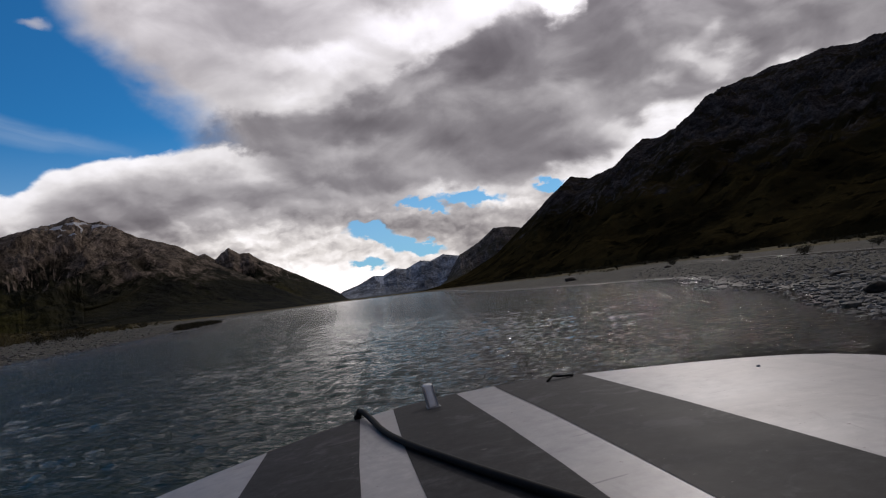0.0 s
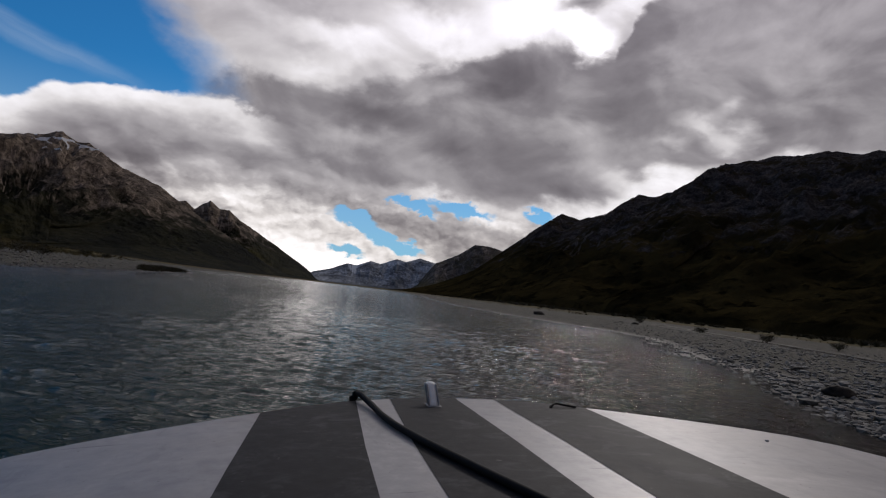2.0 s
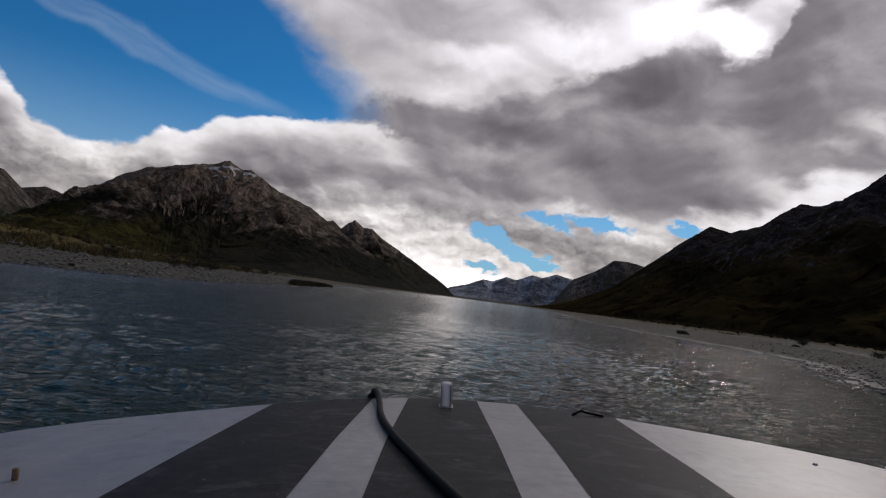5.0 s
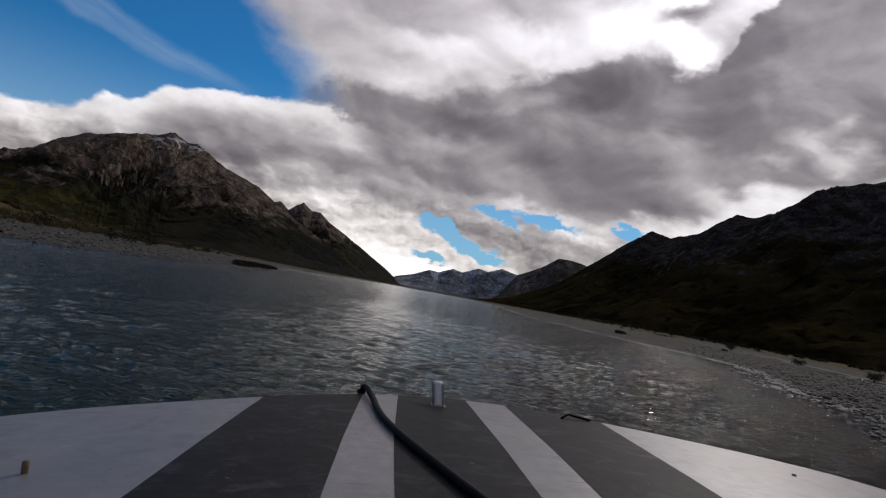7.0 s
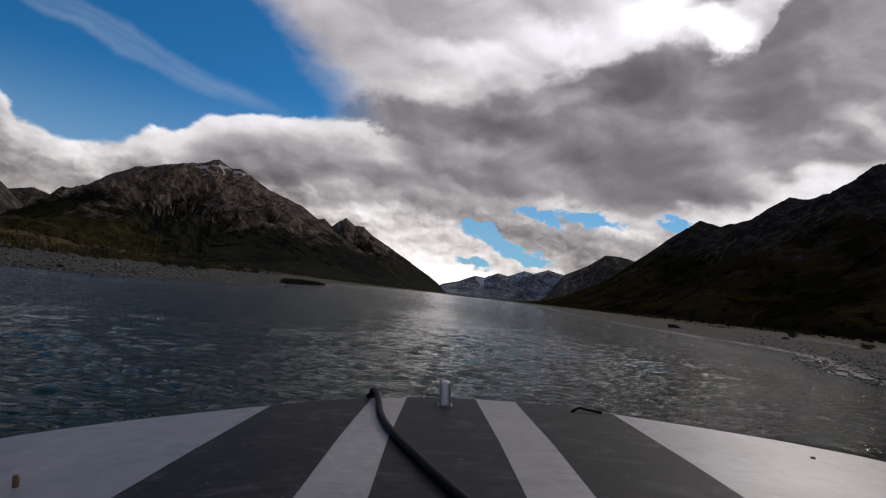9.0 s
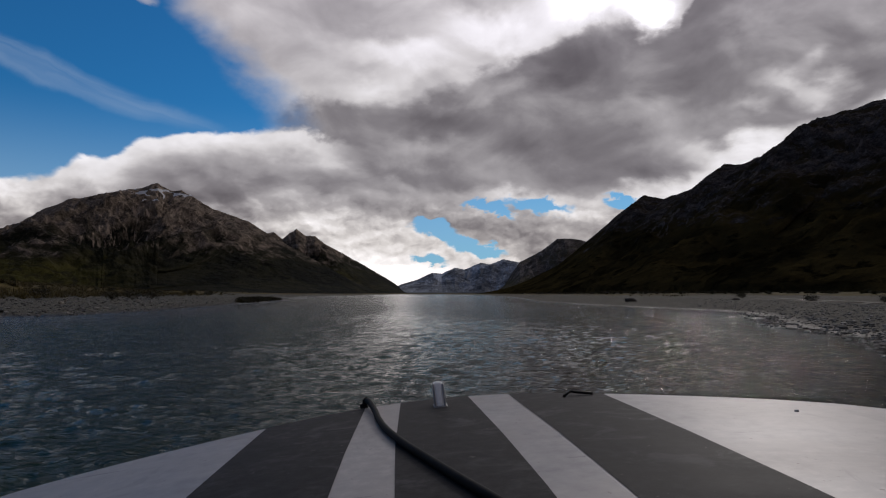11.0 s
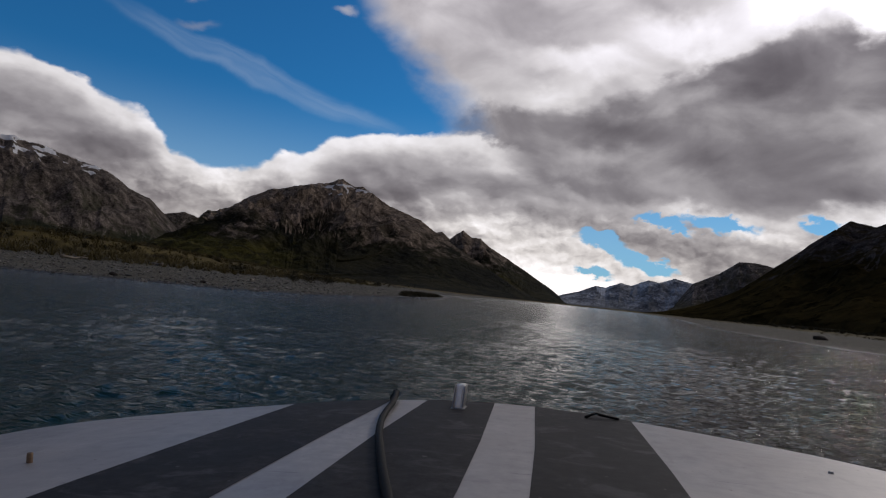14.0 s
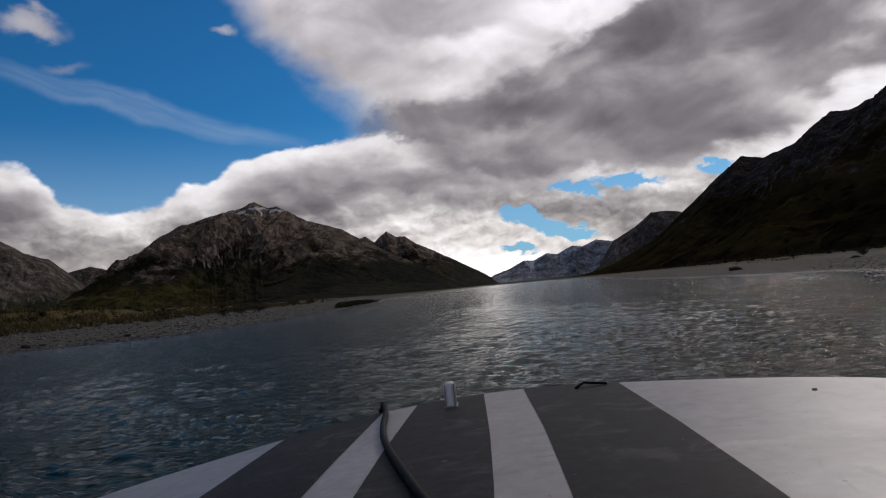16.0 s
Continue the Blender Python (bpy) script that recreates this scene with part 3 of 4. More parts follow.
def polar_sheet(rings, bearings):
    b = np.radians(bearings)[None, :]
    r = rings[:, None]
    return -np.sin(b) * r, np.cos(b) * r


view = np.arange(-60.0, 88.0, 0.3)
rest = np.arange(88.0, 299.0, 3.0)
bearings = np.concatenate([view, rest])

# ground
rings = np.concatenate([[0.3, 2.0, 5.0], np.geomspace(8.0, 400.0, 260), np.geomspace(410.0, 4850.0, 70)])
gb = np.concatenate([np.arange(-60.0, -32.0, 0.5), np.arange(-32.0, 66.0, 0.16), np.arange(66.0, 88.0, 0.5), rest])
gx, gy = polar_sheet(rings, gb)
gd = shore(gx, gy)
gz = land_height(gx, gy, gd)
ground = mesh_object("ground", np.stack([gx, gy, gz], -1).reshape(-1, 3), grid_faces(len(rings), len(gb), True)[:, ::-1], M_GROUND)
at = ground.data.attributes.new("inland", "FLOAT", "POINT")
at.data.foreach_set("value", gd.ravel().astype(np.float32))
tagged(ground, "grey gravel bars and brown grassy river flats", "ground", kind="structure")

# water: one sheet, with real waves where the eye can tell them apart
rings = np.concatenate([[0.05, 0.6, 1.2], np.geomspace(1.7, 160.0, 520), np.geomspace(163.0, 4800.0, 80)])
wx_, wy_ = polar_sheet(rings, bearings)
wd = shore(wx_, wy_)
rng = np.random.default_rng(4)
wave = np.zeros_like(wx_)
flow = radians(16)
warp_x = wx_ + fbm(wx_ * 0.25, wy_ * 0.25, 21, 3) * 1.1
warp_y = wy_ + fbm(wx_ * 0.25 + 40, wy_ * 0.25, 22, 3) * 1.1
rr = np.hypot(wx_, wy_)
for k in range(46):
    length = 0.11 * (1.075**k)
    if length > 1.1:
        break
    ang = flow + rng.normal(0, 0.85)
    amp = 0.0064 * length**0.52 * (1.0 - 0.75 * step(length, 1.6, 5.0))
    phase = rng.uniform(0, 6.28)
    s = (-math.sin(ang) * warp_x + math.cos(ang) * warp_y) * (6.2832 / length) + phase
    fade = 1 - step(rr, length * 26, length * 60)
    wave += 1.1 * amp * fade * (np.exp(1.5 * (np.sin(s) - 1)) - 0.40)
gust = 0.55 + 0.75 * step(fbm(wx_ * 0.05, wy_ * 0.05, 71, 3), -0.5, 0.6)
chop = fbm(wx_ * 2.4, wy_ * 1.5, 72, 4, 0.55, True) * 0.006 * (1 - step(rr, 25, 70))
shoal = -land_height(wx_, wy_, wd)
chop += fbm(warp_x * 4.2, warp_y * 3.4, 73, 3, 0.55, True) * 0.017 * step(shoal, 0.03, 0.12) * (1 - step(shoal, 0.25, 0.60)) * (1 - step(rr, 16, 34))
wave = (wave + chop) * gust * step(-wd, -0.8, 0.3)
water = mesh_object("water", np.stack([wx_, wy_, wave], -1).reshape(-1, 3), grid_faces(len(rings), len(bearings), True)[:, ::-1], M_WATER)
at = water.data.attributes.new("depth", "FLOAT", "POINT")
at.data.foreach_set("value", np.maximum(-land_height(wx_, wy_, wd), 0).ravel().astype(np.float32))
tagged(water, "dark grey-green rippled water of a braided river", "river", kind="structure")


# ---------------------------------------------------------------- mountains
def mountain(name, crest, foot_near, foot_far, mat, label, seed, rough=0.16, cols=420, rows=150, spur=520.0, group="", lean=1.25):
    """A range along a crest line of (bearing, distance, height). Its near slope falls in spurs and gullies to foot_near metres off the crest: at its start, a third along, and its end."""
    crest = np.array([(*polar(b, d), h) for b, d, h in crest])
    run = np.r_[0, np.cumsum(np.hypot(*np.diff(crest[:, :2], axis=0).T))]
    s = np.linspace(0, run[-1], cols)
    cx, cy, ch = (np.interp(s, run, crest[:, i]) for i in range(3))
    kernel = np.hanning(max(3, cols // 16) | 1)
    kernel /= kernel.sum()
    pad = len(kernel) // 2
    sx, sy = (np.convolve(np.pad(c, pad, mode="reflect", reflect_type="odd"), kernel, "valid") for c in (cx, cy))
    tx, ty = np.gradient(sx), np.gradient(sy)
    ln = np.hypot(tx, ty)
    nx, ny = ty / ln, -tx / ln
    toward = np.sign(np.mean(nx * -sx + ny * -sy))
    nx, ny = nx * toward, ny * toward
    v = np.linspace(-1, 1, rows)
    v = np.sign(v) * np.abs(v) ** 1.15
    near = np.interp(s / run[-1], [0.0, 0.35, 1.0], foot_near)[None]
    reach = np.where(v[:, None] > 0, v[:, None] * near, v[:, None] * foot_far)
    x, y = sx[None] + nx[None] * reach, sy[None] + ny[None] * reach
    u = np.abs(v)[:, None]
    fall = (1 - u) ** lean
    # spurs run down the slope, bend and fork on the way; crags and gullies cut across them
    bend = fbm(x / 700, y / 700, seed + 40, 3)
    along = s[None] / spur + bend * 0.55 + u * 0.5 * np.sin(s[None] / spur * 1.7 + seed)
    ribs = fbm(along, 0.55 * u + along * 0.05, seed, 3, 0.5, True)
    fx, fy = x + bend * 120, y + fbm(x / 500 + 9, y / 500, seed + 41, 3) * 160
    rocks = fbm(fx / 330, fy / 330, seed + 7, 6, 0.52, True)
    small = fbm(x / 55, y / 55, seed + 13, 4, 0.6, True)
    mask = np.minimum(u * 3.6, 1.0) * (1 - u) ** 0.6
    top = ch[None]
    mask = mask * np.interp(top / ch.max(), (0.0, 0.35, 0.8), (0.15, 0.45, 1.0))
    z = top * fall + top * mask * rough * (ribs * 0.95 + rocks * 1.0 + small * 0.30)
    z = z + top * 0.020 * (fbm(s / 150, s * 0 + seed, seed + 3, 5, 0.62, True))[None] * (1 - mask)
    z = np.where(u > 0.97, -6.0, np.maximum(z, -6.0 + 0 * z))
    ob = mesh_object(name, np.stack([x, y, z], -1).reshape(-1, 3), grid_faces(rows, cols), mat)
    for key, values in (("along", np.repeat(s[None], rows, 0)), ("down", np.abs(reach)), ("rib", ribs * 0.6 + rocks * 0.6)):
        at = ob.data.attributes.new(key, "FLOAT", "POINT")
        at.data.foreach_set("value", np.broadcast_to(values, x.shape).astype(np.float32).ravel())
    if toward > 0:
        ob.data.flip_normals()
    return tagged(ob, label, "mountain", group)


mountain('mountain', [(54, 4500, 79), (52, 4450, 225), (49.8, 4400, 362), (47.5, 4350, 503), (45.7, 4300, 574), (43.2, 4300, 627), (40.6, 4300, 673), (39.3, 4300, 712), (38.2, 4300, 670), (37.4, 4280, 674), (34.7, 4200, 553), (31.9, 4100, 471), (29.3, 4000, 350), (25.7, 3850, 206), (22, 3700, 58), (20, 3650, -13)],
         (1500, 1500, 1500), 500, M_LEFT, 'dark rocky peak with snow specks above green lower slopes', 3, rough=0.21, spur=700.0, cols=640, rows=240)
mountain('mountain', [(33, 4780, 385), (31, 4780, 443), (29.6, 4780, 473), (28.8, 4780, 422), (27.6, 4780, 498), (26.7, 4780, 448), (25.9, 4780, 452), (24.8, 4780, 376), (24, 4780, 343), (21.6, 4780, 238), (18.8, 4780, 100), (17, 4780, -8)],
         (900, 900, 900), 60, M_LEFT, 'steep grey peak with snow streaks behind the main one', 9, spur=300.0)
mountain('mountain', [(88, 4400, 462), (80, 4400, 571), (72, 4400, 650), (65.6, 4400, 654), (63, 4400, 622), (60.7, 4400, 575), (58.8, 4400, 540), (57.1, 4400, 459), (55.4, 4400, 408), (54.2, 4400, 323), (52.3, 4400, 184), (50.5, 4400, 23)],
         (1300, 1300, 1300), 350, M_SNOW, 'snow-capped grey mountain with scree fans', 14)
mountain('mountain', [(60, 4830, 253), (55, 4830, 338), (52.5, 4830, 389), (51, 4830, 346), (48, 4830, 253)],
         (500, 500, 500), 20, M_SNOW, 'hazy snowy mountain at the head of a side valley', 19, spur=260.0)
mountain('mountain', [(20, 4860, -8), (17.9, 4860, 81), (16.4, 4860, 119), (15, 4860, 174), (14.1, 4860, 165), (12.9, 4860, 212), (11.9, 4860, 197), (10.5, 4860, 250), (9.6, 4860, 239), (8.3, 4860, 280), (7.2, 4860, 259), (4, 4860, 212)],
         (500, 500, 500), 20, M_FAR, 'distant snow-dusted range at the valley head, tinted blue-grey for haze', 23, rough=0.24, spur=330.0)
mountain('mountain', [(9.8, 4600, -8), (8.3, 4600, 76), (6.8, 4600, 241), (4.9, 4600, 322), (3.3, 4600, 415), (2.2, 4600, 415), (0.8, 4600, 390), (-3, 4600, 362)],
         (700, 700, 700), 150, M_MID, 'brown-grey pointed mountain closing the valley', 27, spur=300.0)
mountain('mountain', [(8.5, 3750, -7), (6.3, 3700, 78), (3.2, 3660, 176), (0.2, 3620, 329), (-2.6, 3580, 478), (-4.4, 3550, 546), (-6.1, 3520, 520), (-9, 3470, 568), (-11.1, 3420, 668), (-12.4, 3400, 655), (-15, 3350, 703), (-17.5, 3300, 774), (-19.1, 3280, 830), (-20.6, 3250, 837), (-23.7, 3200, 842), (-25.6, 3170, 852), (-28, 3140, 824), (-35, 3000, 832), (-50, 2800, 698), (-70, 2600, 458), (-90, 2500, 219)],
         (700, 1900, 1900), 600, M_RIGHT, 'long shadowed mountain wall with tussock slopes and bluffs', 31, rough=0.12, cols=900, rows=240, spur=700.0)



# ---------------------------------------------------------------- boat
boat = new("jet_boat")
boat.matrix_world = Matrix.Translation((0, 0, BASE)) @ Matrix.Rotation(radians(BOAT_YAW), 4, "Z") @ Matrix.Rotation(radians(-BOAT_ROLL), 4, "Y")
tagged(boat, "aluminium jet boat with charcoal stripes along its foredeck", "boat")
DECK_Z, CAMBER, BEAM, AFT = -0.36, 0.035, 1.26, -0.55


def bow_edge(x):
    """How far ahead the deck reaches at a place across it."""
    return np.interp(np.abs(x), [0, 0.12, 0.25, 0.41, 0.55, 0.78, 0.97, 1.12, 1.20, 1.24, 1.26], [2.145, 2.138, 2.115, 2.055, 1.985, 1.865, 1.765, 1.665, 1.57, 1.45, 1.25])


def deck_z(x):
    return DECK_Z - CAMBER * x * x


def deck_sheet(left, right, lift, inset, cols, rows=40):
    """A strip of the cambered deck between two edges, each given abaft, amidships and at the bow."""
    t = np.linspace(0, 1, rows)[:, None]
    k = np.linspace(0, 1, cols)[None]
    y0 = AFT + (2.1 - AFT) * t
    lx, rx = (np.interp(y0, (1.12, 1.52, 2.13), e) for e in (left, right))
    x = lx * (1 - k) + rx * k
    y = AFT + (bow_edge(x) - inset - AFT) * t
    z = deck_z(x) + lift
    return np.stack([x, y, z], -1).reshape(-1, 3), grid_faces(rows, cols)


vv, ff = deck_sheet((-BEAM,) * 3, (BEAM,) * 3, 0.0, 0.0, 121)
mesh_object("foredeck", vv, ff, M_DECK, boat, True, "bare scratched aluminium foredeck")
for a, b in (((-0.590, -0.575, -0.545), (-0.268, -0.262, -0.240)), ((-0.138, -0.138, -0.120), (0.145, 0.137, 0.113)), ((0.276, 0.272, 0.250), (0.571, 0.566, 0.545))):
    vv, ff = deck_sheet(a, b, 0.0012, 0.003, 31, 60)
    mesh_object("stripe", vv, ff, M_PANEL, boat, True, "scuffed charcoal painted deck stripe")

# rolled gunwale along the deck's rim
rim_x = np.r_[np.full(8, -BEAM), np.linspace(-BEAM, BEAM, 140), np.full(8, BEAM)]
rim_y = np.r_[np.linspace(-2.9, 1.15, 8), bow_edge(np.linspace(-BEAM, BEAM, 140)), np.linspace(1.15, -2.9, 8)]
rim_z = deck_z(rim_x)


def tube(points, radius, sides=10, caps=True):
    """A round bar along a line of points, as one bmesh."""
    bm = bmesh.new()
    pts = [Vector(p) for p in points]
    loops = []
    for i, p in enumerate(pts):
        d = (pts[min(i + 1, len(pts) - 1)] - pts[max(i - 1, 0)]).normalized()
        side = d.cross(Vector((0, 0, 1)))
        side = side.normalized() if side.length > 1e-4 else Vector((1, 0, 0))
        up = side.cross(d)
        rad = radius[i] if isinstance(radius, list) else radius
        loops.append([bm.verts.new(p + (side * math.cos(k) + up * math.sin(k)) * rad) for k in np.linspace(0, 2 * math.pi, sides, endpoint=False)])
    for a, b in zip(loops, loops[1:]):
        for k in range(sides):
            bm.faces.new((a[k], a[(k + 1) % sides], b[(k + 1) % sides], b[k]))
    if caps:
        bm.faces.new(loops[0][::-1])
        bm.faces.new(loops[-1])
    return bm


part("gunwale", tube(list(zip(rim_x, rim_y - 0.004, rim_z - 0.022)), 0.016), M_HULL, boat, "rolled aluminium gunwale")

# hull: deck rim, chine and keel lofted together
keep = [(x, y, z) for x, y, z in zip(rim_x[::2], rim_y[::2], rim_z[::2])]
levels = []
for f_in, drop in ((1.0, 0.02), (0.965, 0.35), (0.90, 0.74), (0.45, 1.08), (0.02, 1.26)):
    levels.append([(x * f_in, (y - 0.004) if y < 1.0 else 1.0 + (y - 1.004) * (1 - (drop * 0.32)), z - drop) for x, y, z in keep])
hv = np.array(levels).reshape(-1, 3)
hull_ob = mesh_object("hull", hv, grid_faces(len(levels), len(keep)), M_HULL, boat, True, "pale riveted aluminium hull")


def block(x0, x1, y0, y1, z0, z1, bevel=0.004):
    bm = bmesh.new()
    bmesh.ops.create_cube(bm, size=1.0)
    bmesh.ops.scale(bm, vec=(x1 - x0, y1 - y0, z1 - z0), verts=bm.verts)
    bmesh.ops.translate(bm, vec=((x0 + x1) / 2, (y0 + y1) / 2, (z0 + z1) / 2), verts=bm.verts)
    if bevel:
        bmesh.ops.bevel(bm, geom=list(bm.edges), offset=bevel, segments=2, affect="EDGES", profile=0.5)
    return bm


part("transom", block(-1.2, 1.2, -2.93, -2.88, -1.35, -0.42), M_HULL, boat, "flat aluminium transom")
part("cockpit_floor", block(-1.1, 1.1, -2.88, -0.6, -1.10, -1.06), M_HULL, boat, "plain aluminium cockpit floor")
part("bulkhead", block(-1.2, 1.2, -0.58, -0.55, -1.30, -0.42), M_HULL, boat, "plain aluminium bulkhead below the deck")

# short raked bow post: a folded bracket with raised cheeks on a foot plate
# the strong rake is added so the post's face catches overhead light
def raked(bm, foot, rake):
    """Leans a part forward from its foot."""
    for v in bm.verts:
        v.co.y += (v.co.z - foot) * rake
    return bm


bow_post = part("bow_post", raked(block(-0.009, 0.025, 1.985, 2.020, -0.360, -0.290, 0.009), -0.36, 0.95), M_WHITE, boat, "bright bare metal bow post with a rounded head")
part("foot_plate", block(-0.014, 0.031, 1.976, 2.040, -0.3605, -0.3565, 0.0015), M_STEEL, bow_post, "dull steel foot plate")
for px in (-0.0105, 0.0215):
    part("post_cheek", raked(block(px, px + 0.005, 1.980, 2.022, -0.357, -0.294, 0.0015), -0.36, 0.95), M_STEEL, bow_post, "grey steel cheek of the post")
part("inset_plate", raked(block(-0.001, 0.0165, 1.9825, 1.990, -0.350, -0.302, 0.0015), -0.36, 0.95), M_WHITE, bow_post, "grey inset plate on the post's face")

# bent wire clip, bolt and tab
cx0, cy0 = 0.455, 1.985
clip = tube([(cx0 - 0.045, cy0 - 0.02, deck_z(0.42) + 0.004), (cx0 - 0.025, cy0, deck_z(0.43) + 0.010), (cx0 - 0.012, cy0 + 0.008, deck_z(0.44) + 0.014), (cx0, cy0, deck_z(0.45) + 0.011),
             (cx0 + 0.03, cy0 - 0.004, deck_z(0.48) + 0.007), (cx0 + 0.055, cy0 - 0.010, deck_z(0.51) + 0.005)], 0.0042, 8)
part("wire_clip", clip, M_RUBBER, boat, "small dark bent wire clip")


def stud(x, y, r, h):
    bm = bmesh.new()
    bmesh.ops.create_cone(bm, cap_ends=True, segments=14, radius1=r, radius2=r * 0.8, depth=h)
    bmesh.ops.bevel(bm, geom=[e for e in bm.edges], offset=r * 0.15, segments=1, affect="EDGES")
    bmesh.ops.translate(bm, vec=(x, y, deck_z(x) + h / 2 - 0.001), verts=bm.verts)
    return bm


part("bolt", stud(0.94, 1.575, 0.0065, 0.006), M_STEEL, boat, "small dark bolt head")
part("tab", block(-0.815, -0.803, 1.178, 1.187, deck_z(0.80) - 0.003, deck_z(0.80) + 0.022, 0.003), M_RUST, boat, "small tarnished metal tab")

# black cord lying over the deck
raw = [(-0.245, 2.150, 0.004), (-0.232, 2.118, 0.028), (-0.205, 1.98, 0.020), (-0.186, 1.83, 0.016), (-0.163, 1.70, 0.015), (-0.136, 1.59, 0.015), (-0.105, 1.48, 0.015), (-0.067, 1.36, 0.015), (-0.025, 1.23, 0.015), (0.016, 1.11, 0.015), (0.065, 0.97, 0.015), (0.12, 0.82, 0.015), (0.19, 0.64, 0.015)]
line = []
for i in range(len(raw) - 1):
    p0, p1, p2, p3 = (Vector(raw[max(0, min(len(raw) - 1, i + k))]) for k in (-1, 0, 1, 2))
    for t in np.linspace(0, 1, 8, endpoint=False):
        line.append(0.5 * ((2 * p1) + (p2 - p0) * t + (2 * p0 - 5 * p1 + 4 * p2 - p3) * t * t + (3 * p1 - p0 - 3 * p2 + p3) * t**3))
line = [(p.x, p.y, deck_z(p.x) + p.z) for p in line]
cord = part("cord", tube([(p[0], p[1], p[2] - 0.004) for p in line], 0.0098, 12), M_RUBBER, None)
cord.matrix_world = boat.matrix_world.copy()
tagged(cord, "black rubber cord lying across the striped foredeck", "cord")
hook = part("hook", tube([(line[0][0] - 0.008, line[0][1] - 0.01, line[0][2] - 0.004), line[0], line[3], line[6]], 0.0125, 10), M_RUBBER, cord, "dull black end hook")

# ---------------------------------------------------------------- banks: stones, rock, logs, scrub
rng = np.random.default_rng(11)


def bumpy_stone(seed, flat=0.6):
    bm = bmesh.new()
    bmesh.ops.create_icosphere(bm, subdivisions=1, radius=0.5)
    r = random.Random(seed)
    for v in bm.verts:
        v.co = v.co * r.uniform(0.75, 1.15)
        v.co.z *= flat
    me = bpy.data.meshes.new("stone")
    bm.to_mesh(me)
    bm.free()
    me.materials.append(M_STONE)
    return me


def scatter(count, b0, b1, d0, d1, lo, hi):
    b, d = rng.uniform(b0, b1, count), np.exp(rng.uniform(math.log(d0), math.log(d1), count))
    x, y = -np.sin(np.radians(b)) * d, np.cos(np.radians(b)) * d
    s = shore(x, y)
    ok = (s > lo) & (s < hi)
    return x[ok], y[ok], s[ok]


# loose stones of the bars, joined
stone_shapes = [bumpy_stone(k, 0.45 + 0.1 * (k % 3)) for k in range(6)]
base_shapes = []
for k in range(6):
    ico = bmesh.new()
    bmesh.ops.create_icosphere(ico, subdivisions=1, radius=0.5)
    r_ = random.Random(50 + k)
    vs = np.array([v.co * r_.uniform(0.7, 1.2) for v in ico.verts]) * (1, 1, 0.55)
    fs = np.array([[v.index for v in f.verts] for f in ico.faces])
    ico.free()
    base_shapes.append((vs, fs))


def strew(name, label, b0, b1, d0, d1, count, small, big):
    x, y, s = scatter(count, b0, b1, d0, d1, -1.2, 30.0)
    z = land_height(x, y, s)
    size = small + (big - small) * rng.beta(1.1, 5.0, len(x))
    turn = rng.uniform(0, 6.28, len(x))
    V, F, n = [], [], 0
    for i in range(len(x)):
        vs, fs = base_shapes[i % 6]
        c, sn = math.cos(turn[i]), math.sin(turn[i])
        q = vs * (size[i] * (1 + 0.5 * ((i * 7) % 5) / 5), size[i], size[i])
        V.append(np.stack([q[:, 0] * c - q[:, 1] * sn + x[i], q[:, 0] * sn + q[:, 1] * c + y[i], q[:, 2] + z[i] + size[i] * 0.10], -1))
        F.append(fs + n)
        n += len(vs)
    ob = mesh_object(name, np.concatenate(V), np.concatenate(F), M_STONES, None, False)
    return tagged(ob, label, "stones", kind="stuff")


strew("gravel", "grey river cobbles strewn over the near gravel bar", -62, -8, 8.5, 100, 14000, 0.06, 0.40)
strew("gravel", "pale grey cobbles along the grassy gravel bank", 29, 90, 40, 150, 11000, 0.07, 0.45)

# single larger stones at the water's edge, pieces of the ground
for b0, b1, d0, d1, count, lo in ((-60, -16, 8.5, 36, 520, -0.6), (33, 76, 40, 80, 620, -0.4)):
    x, y, s = scatter(count, b0, b1, d0, d1, lo, 5.0)
    x, y, s = x[:150], y[:150], s[:150]
    z = land_height(x, y, s)
    for i in range(len(x)):
        o = new("stone", stone_shapes[i % 6])
        k = 0.16 + 0.26 * rng.random() ** 2
        o.matrix_world = Matrix.LocRotScale((x[i], y[i], z[i] + k * 0.12), Euler((0, 0, rng.uniform(0, 6.28))), (k * 1.3, k, k))
        o.parent = ground


def boulder(bearing, dist, size, label, seed):
    x, y = polar(bearing, dist)
    bm = bmesh.new()
    bmesh.ops.create_icosphere(bm, subdivisions=3, radius=0.5)
    for v in bm.verts:
        n = noise.fractal(v.co * 2.2 + Vector((seed, 0, 0)), 1.0, 2.0, 4)
        v.co = v.co * (1 + 0.35 * n)
        v.co.z *= 0.62
    ob = part("boulder", bm, M_ROCK, None)
    zz = float(land_height(np.array([x]), np.array([y]))[0])
    ob.matrix_world = Matrix.LocRotScale((x, y, max(zz, -0.12) + size * 0.12), None, (size * 1.25, size, size))
    return tagged(ob, label, "boulder")


boulder(-3.0, 92.0, 1.3, "dark wet boulder standing out of the river shallows", 3)
boulder(-11.5, 84.0, 0.6, "dark boulder at the edge of the gravel bar", 8)


boulder(-26.5, 17.5, 0.55, "pale rounded boulder among river cobbles", 12)
boulder(-24.0, 26.0, 0.45, "pale rounded boulder among river cobbles", 15)
boulder(-30.5, 16.0, 0.40, "grey boulder half sunk in the gravel bar", 17)
boulder(57.0, 46.5, 0.50, "grey boulder on the gravel bank by the water", 21)
boulder(50.0, 47.0, 0.42, "grey boulder on the gravel bank by the water", 24)
boulder(-1.0, 260.0, 1.6, "dark boulder in the far river shallows", 27)


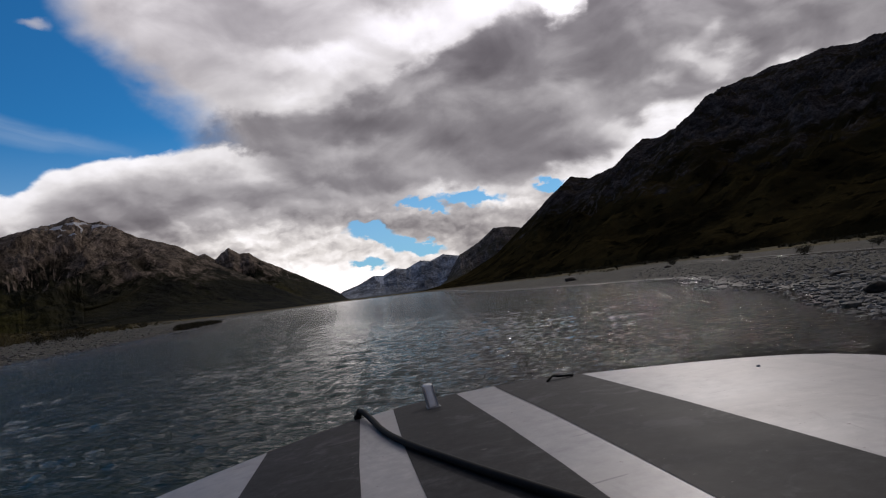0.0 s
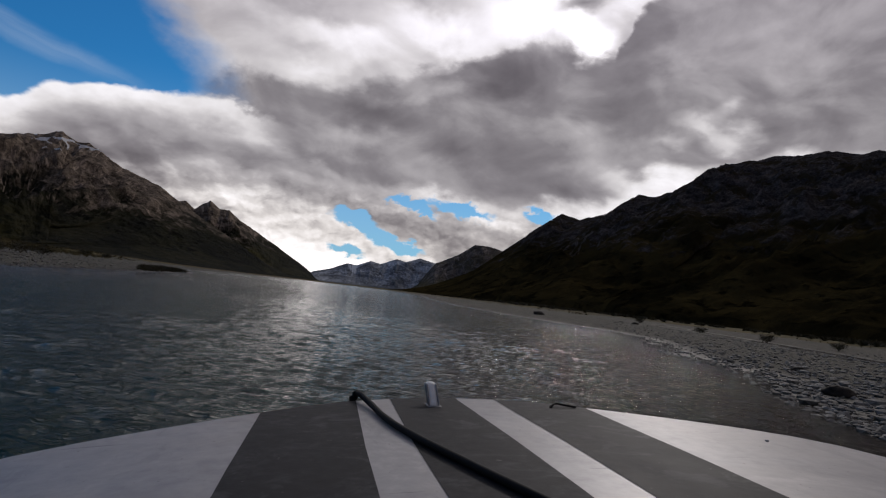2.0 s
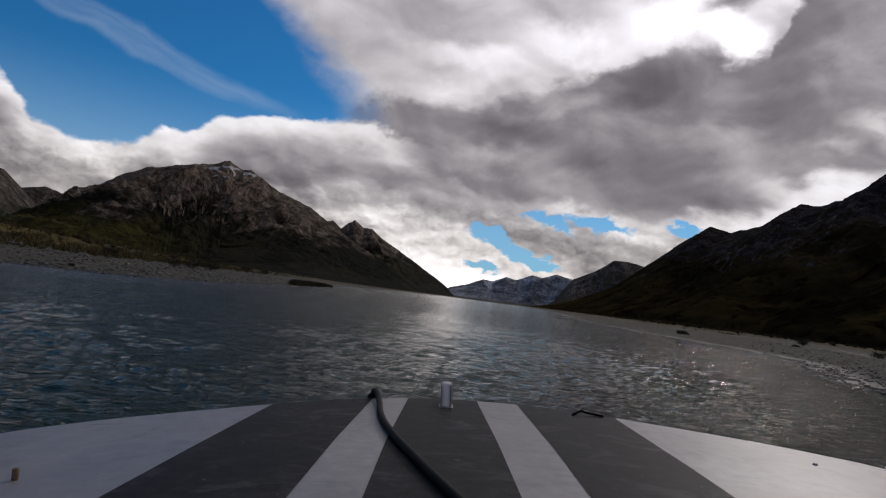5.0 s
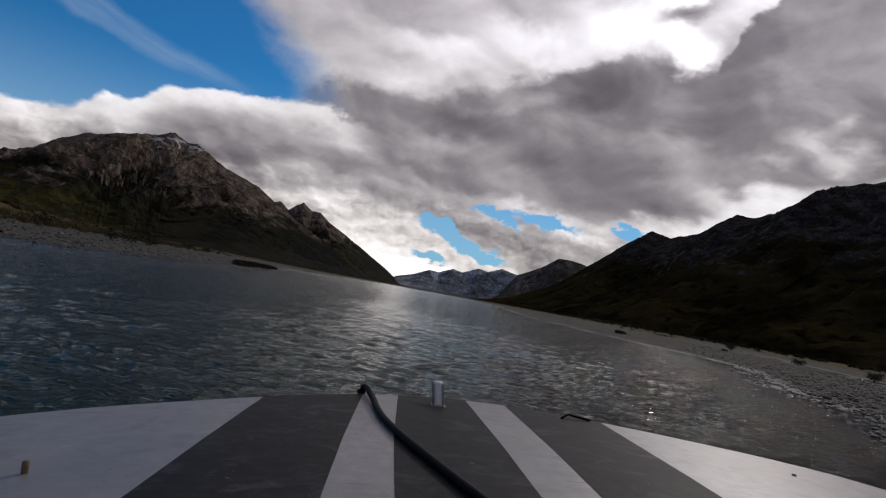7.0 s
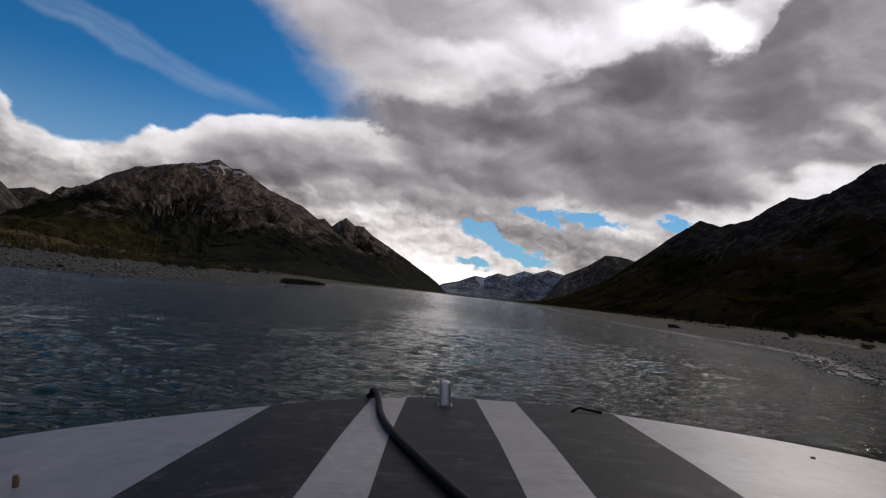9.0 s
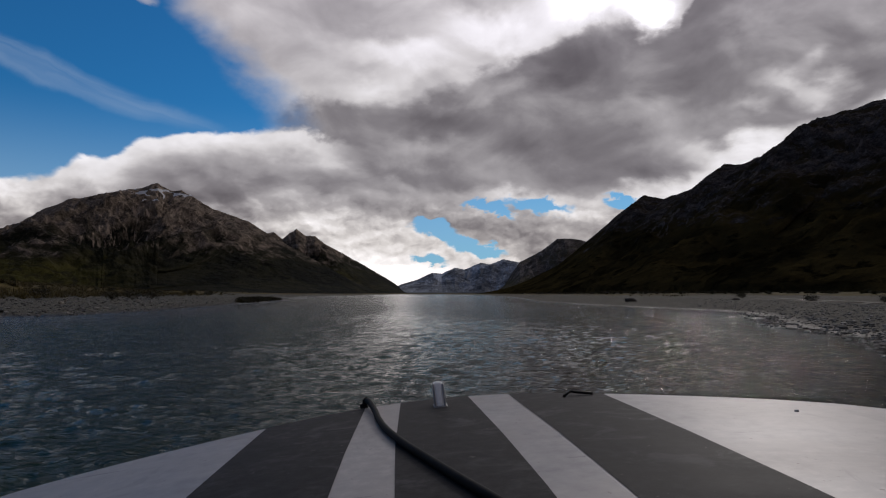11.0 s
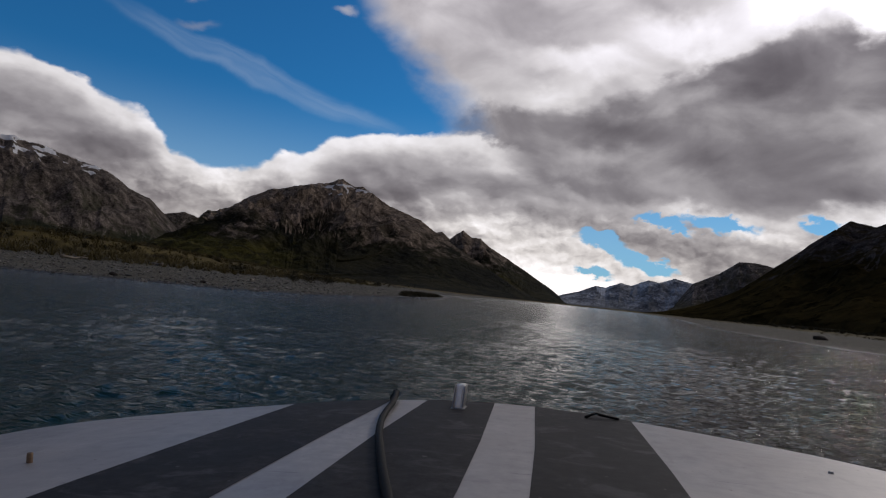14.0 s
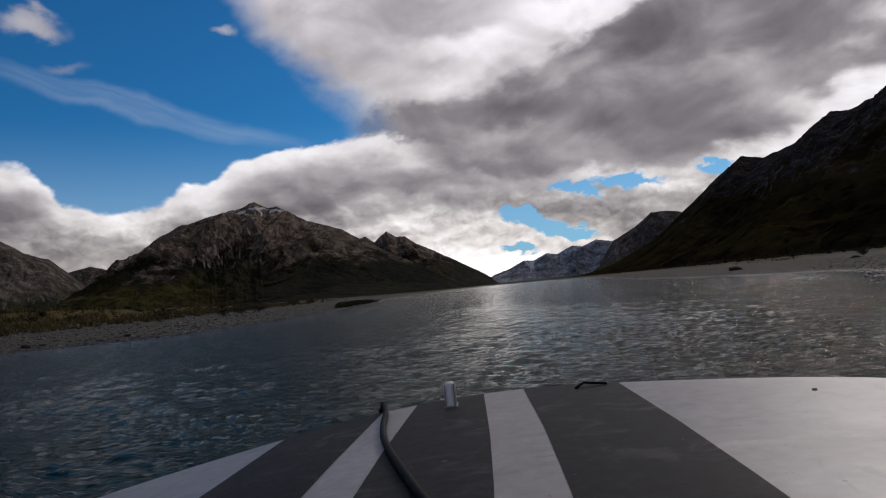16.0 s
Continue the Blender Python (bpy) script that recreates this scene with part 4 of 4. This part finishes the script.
def log_thing(bearing, dist, length, turn, seed):
    x, y = polar(bearing, dist)
    zz = float(land_height(np.array([x]), np.array([y]))[0])
    pts, rad = [], []
    for i in range(12):
        t = i / 11
        pts.append((0.06 * math.sin(t * 5 + seed), (t - 0.5) * length, 0.05 * math.sin(t * 7 + seed * 2) + 0.10))
        rad.append(0.14 * (1 - 0.45 * t) + 0.02 * math.sin(t * 19 + seed))
    ob = part("driftwood_log", tube(pts, rad, 9), M_LOG, None)
    ob.matrix_world = pose(x, y, zz + 0.03, 0, 0, turn)
    stub = tube([(0.05, 0.2 * length, 0.1), (0.25, 0.26 * length, 0.28), (0.36, 0.30 * length, 0.42)], [0.06, 0.05, 0.03], 7)
    part("branch_stub", stub, M_LOG, ob)
    return tagged(ob, "bleached driftwood log stranded on the gravel bank", "log", "driftwood")


log_thing(54.0, 66.0, 3.4, 70, 1)
log_thing(46.0, 62.0, 2.2, 40, 4)
log_thing(60.0, 60.0, 2.8, 15, 7)


def shrub(bearing, dist, size, seed, label):
    """A low bush: forked stems from one root and a ragged crown of small leaves."""
    x, y = polar(bearing, dist)
    zz = float(land_height(np.array([x]), np.array([y]))[0])
    root = new("shrub")
    root.matrix_world = pose(x, y, zz - 0.03, 0, 0, seed * 47)
    r = np.random.default_rng(seed)
    tips = []
    for k in range(7):
        a, lean = k * 0.9 + r.uniform(-0.3, 0.3), r.uniform(0.25, 0.7)
        tip = (math.cos(a) * lean * size, math.sin(a) * lean * size, size * r.uniform(0.45, 0.8))
        mid = (tip[0] * 0.4, tip[1] * 0.4, tip[2] * 0.55)
        part("stem", tube([(0, 0, 0), mid, tip], [0.03 * size, 0.022 * size, 0.008 * size], 6), M_LOG, root)
        tips.append(tip)
    n = 900
    pick = np.array(tips)[r.integers(0, len(tips), n)]
    c = pick * r.uniform(0.55, 1.05, (n, 1)) + r.normal(0, 0.20 * size, (n, 3)) * (1, 1, 0.7)
    c[:, 2] = np.maximum(c[:, 2], 0.05)
    u = r.normal(0, 1, (n, 3))
    u /= np.linalg.norm(u, axis=1, keepdims=True)
    v = np.cross(u, r.normal(0, 1, (n, 3)))
    v /= np.linalg.norm(v, axis=1, keepdims=True)
    s = size * r.uniform(0.035, 0.085, (n, 1))
    V = np.stack([c - u * s, c + v * s * 0.45, c + u * s, c - v * s * 0.45], 1).reshape(-1, 3)
    mesh_object("crown", V, np.arange(n * 4).reshape(-1, 4), M_SCRUB, root, False, "dark olive leaves")
    return tagged(root, label, "shrub", "shrubs on the bank")


for k, (bb, dd, sz) in enumerate(((41.0, 62.0, 1.5), (42.5, 58.0, 1.2), (47.5, 56.0, 1.3), (39.5, 70.0, 1.6), (54.0, 60.0, 1.1), (61.0, 62.0, 1.4), (36.6, 110.0, 1.8), (35.0, 140.0, 2.0), (67.0, 60.0, 1.3))):
    shrub(bb, dd * 1.38, sz, 100 + k, "low dark olive shrub on the grassy gravel bank")
for k, (bb, dd, sz) in enumerate(((-12.0, 150.0, 1.6), (-17.0, 120.0, 1.4), (-22.0, 100.0, 1.5), (-27.0, 95.0, 1.3))):
    shrub(bb, dd, sz, 140 + k, "low dark shrub behind the gravel bar")


def plants(name, label, x, y, d, size, blades, spread, width, droop, mat, category):
    """Clumps of narrow leaves that rise from one foot and lean outwards."""
    z = land_height(x, y, d)
    n = len(x)
    k = blades
    ang = rng.uniform(0, 6.2832, (n, k))
    out = rng.uniform(0.1, 1.0, (n, k)) ** 0.7 * spread
    tall = rng.uniform(0.45, 1.0, (n, k)) * (1 - droop * (out / spread) ** 2)
    sz = size[:, None]
    foot = rng.uniform(0.0, 0.55, (n, k)) * out
    bx = x[:, None] + np.cos(ang) * foot * sz
    by = y[:, None] + np.sin(ang) * foot * sz
    bz = z[:, None] - 0.05 * sz + rng.uniform(0, 0.5, (n, k)) * tall * sz * droop
    tx = x[:, None] + np.cos(ang) * out * sz
    ty = y[:, None] + np.sin(ang) * out * sz
    tz = z[:, None] + tall * sz
    side = ang + 1.5708 + rng.normal(0, 0.5, (n, k))
    ww = width * sz * rng.uniform(0.5, 1.3, (n, k))
    sx, sy = np.cos(side) * ww, np.sin(side) * ww
    V = np.stack([np.stack([bx - sx, by - sy, bz], -1), np.stack([bx + sx, by + sy, bz], -1), np.stack([tx + sx * 0.4, ty + sy * 0.4, tz], -1), np.stack([tx - sx * 0.4, ty - sy * 0.4, tz - 0.04 * sz], -1)], 2)
    F = np.arange(n * k * 4).reshape(-1, 4)
    ob = mesh_object(name, V.reshape(-1, 3), F, mat, None, False)
    return tagged(ob, label, category, kind="stuff")


x, y, d = scatter(9000, 24, 88, 40, 330, 17, 60)
plants("tussock", "golden brown tussock grass behind the gravel bar", x, y, d, rng.uniform(0.5, 1.0, len(x)), 22, 0.9, 0.035, 0.5, M_TUSSOCK, "grass")
x, y, d = scatter(1200, 26, 88, 45, 420, 30, 120)
plants("scrub", "dark olive scrub along the river terrace", x, y, d, rng.uniform(0.45, 1.0, len(x)), 60, 1.1, 0.075, 0.55, M_SCRUB, "shrubs")
x, y, d = scatter(800, 28.0, 32.5, 95, 175, 0.4, 6)
plants("bank_scrub", "dark scrub overhanging the eroded tip of the bank", x, y, d, 0.30 + 0.55 * rng.random(len(x)) ** 2, 80, 1.25, 0.085, 0.8, M_SCRUB, "shrubs")
x, y, d = scatter(5200, -70, 8, 60, 900, 34, 140)
plants("terrace_scrub", "dark low scrub in a band below the slopes", x, y, d, rng.uniform(0.8, 1.9, len(x)), 44, 1.1, 0.09, 0.55, M_SCRUB, "shrubs")
x, y, d = scatter(3000, -70, 8, 45, 500, 24, 80)
plants("dry_grass", "straw coloured dry grass above the gravel bar", x, y, d, rng.uniform(0.4, 0.8, len(x)), 18, 0.7, 0.04, 0.5, M_TUSSOCK, "grass")
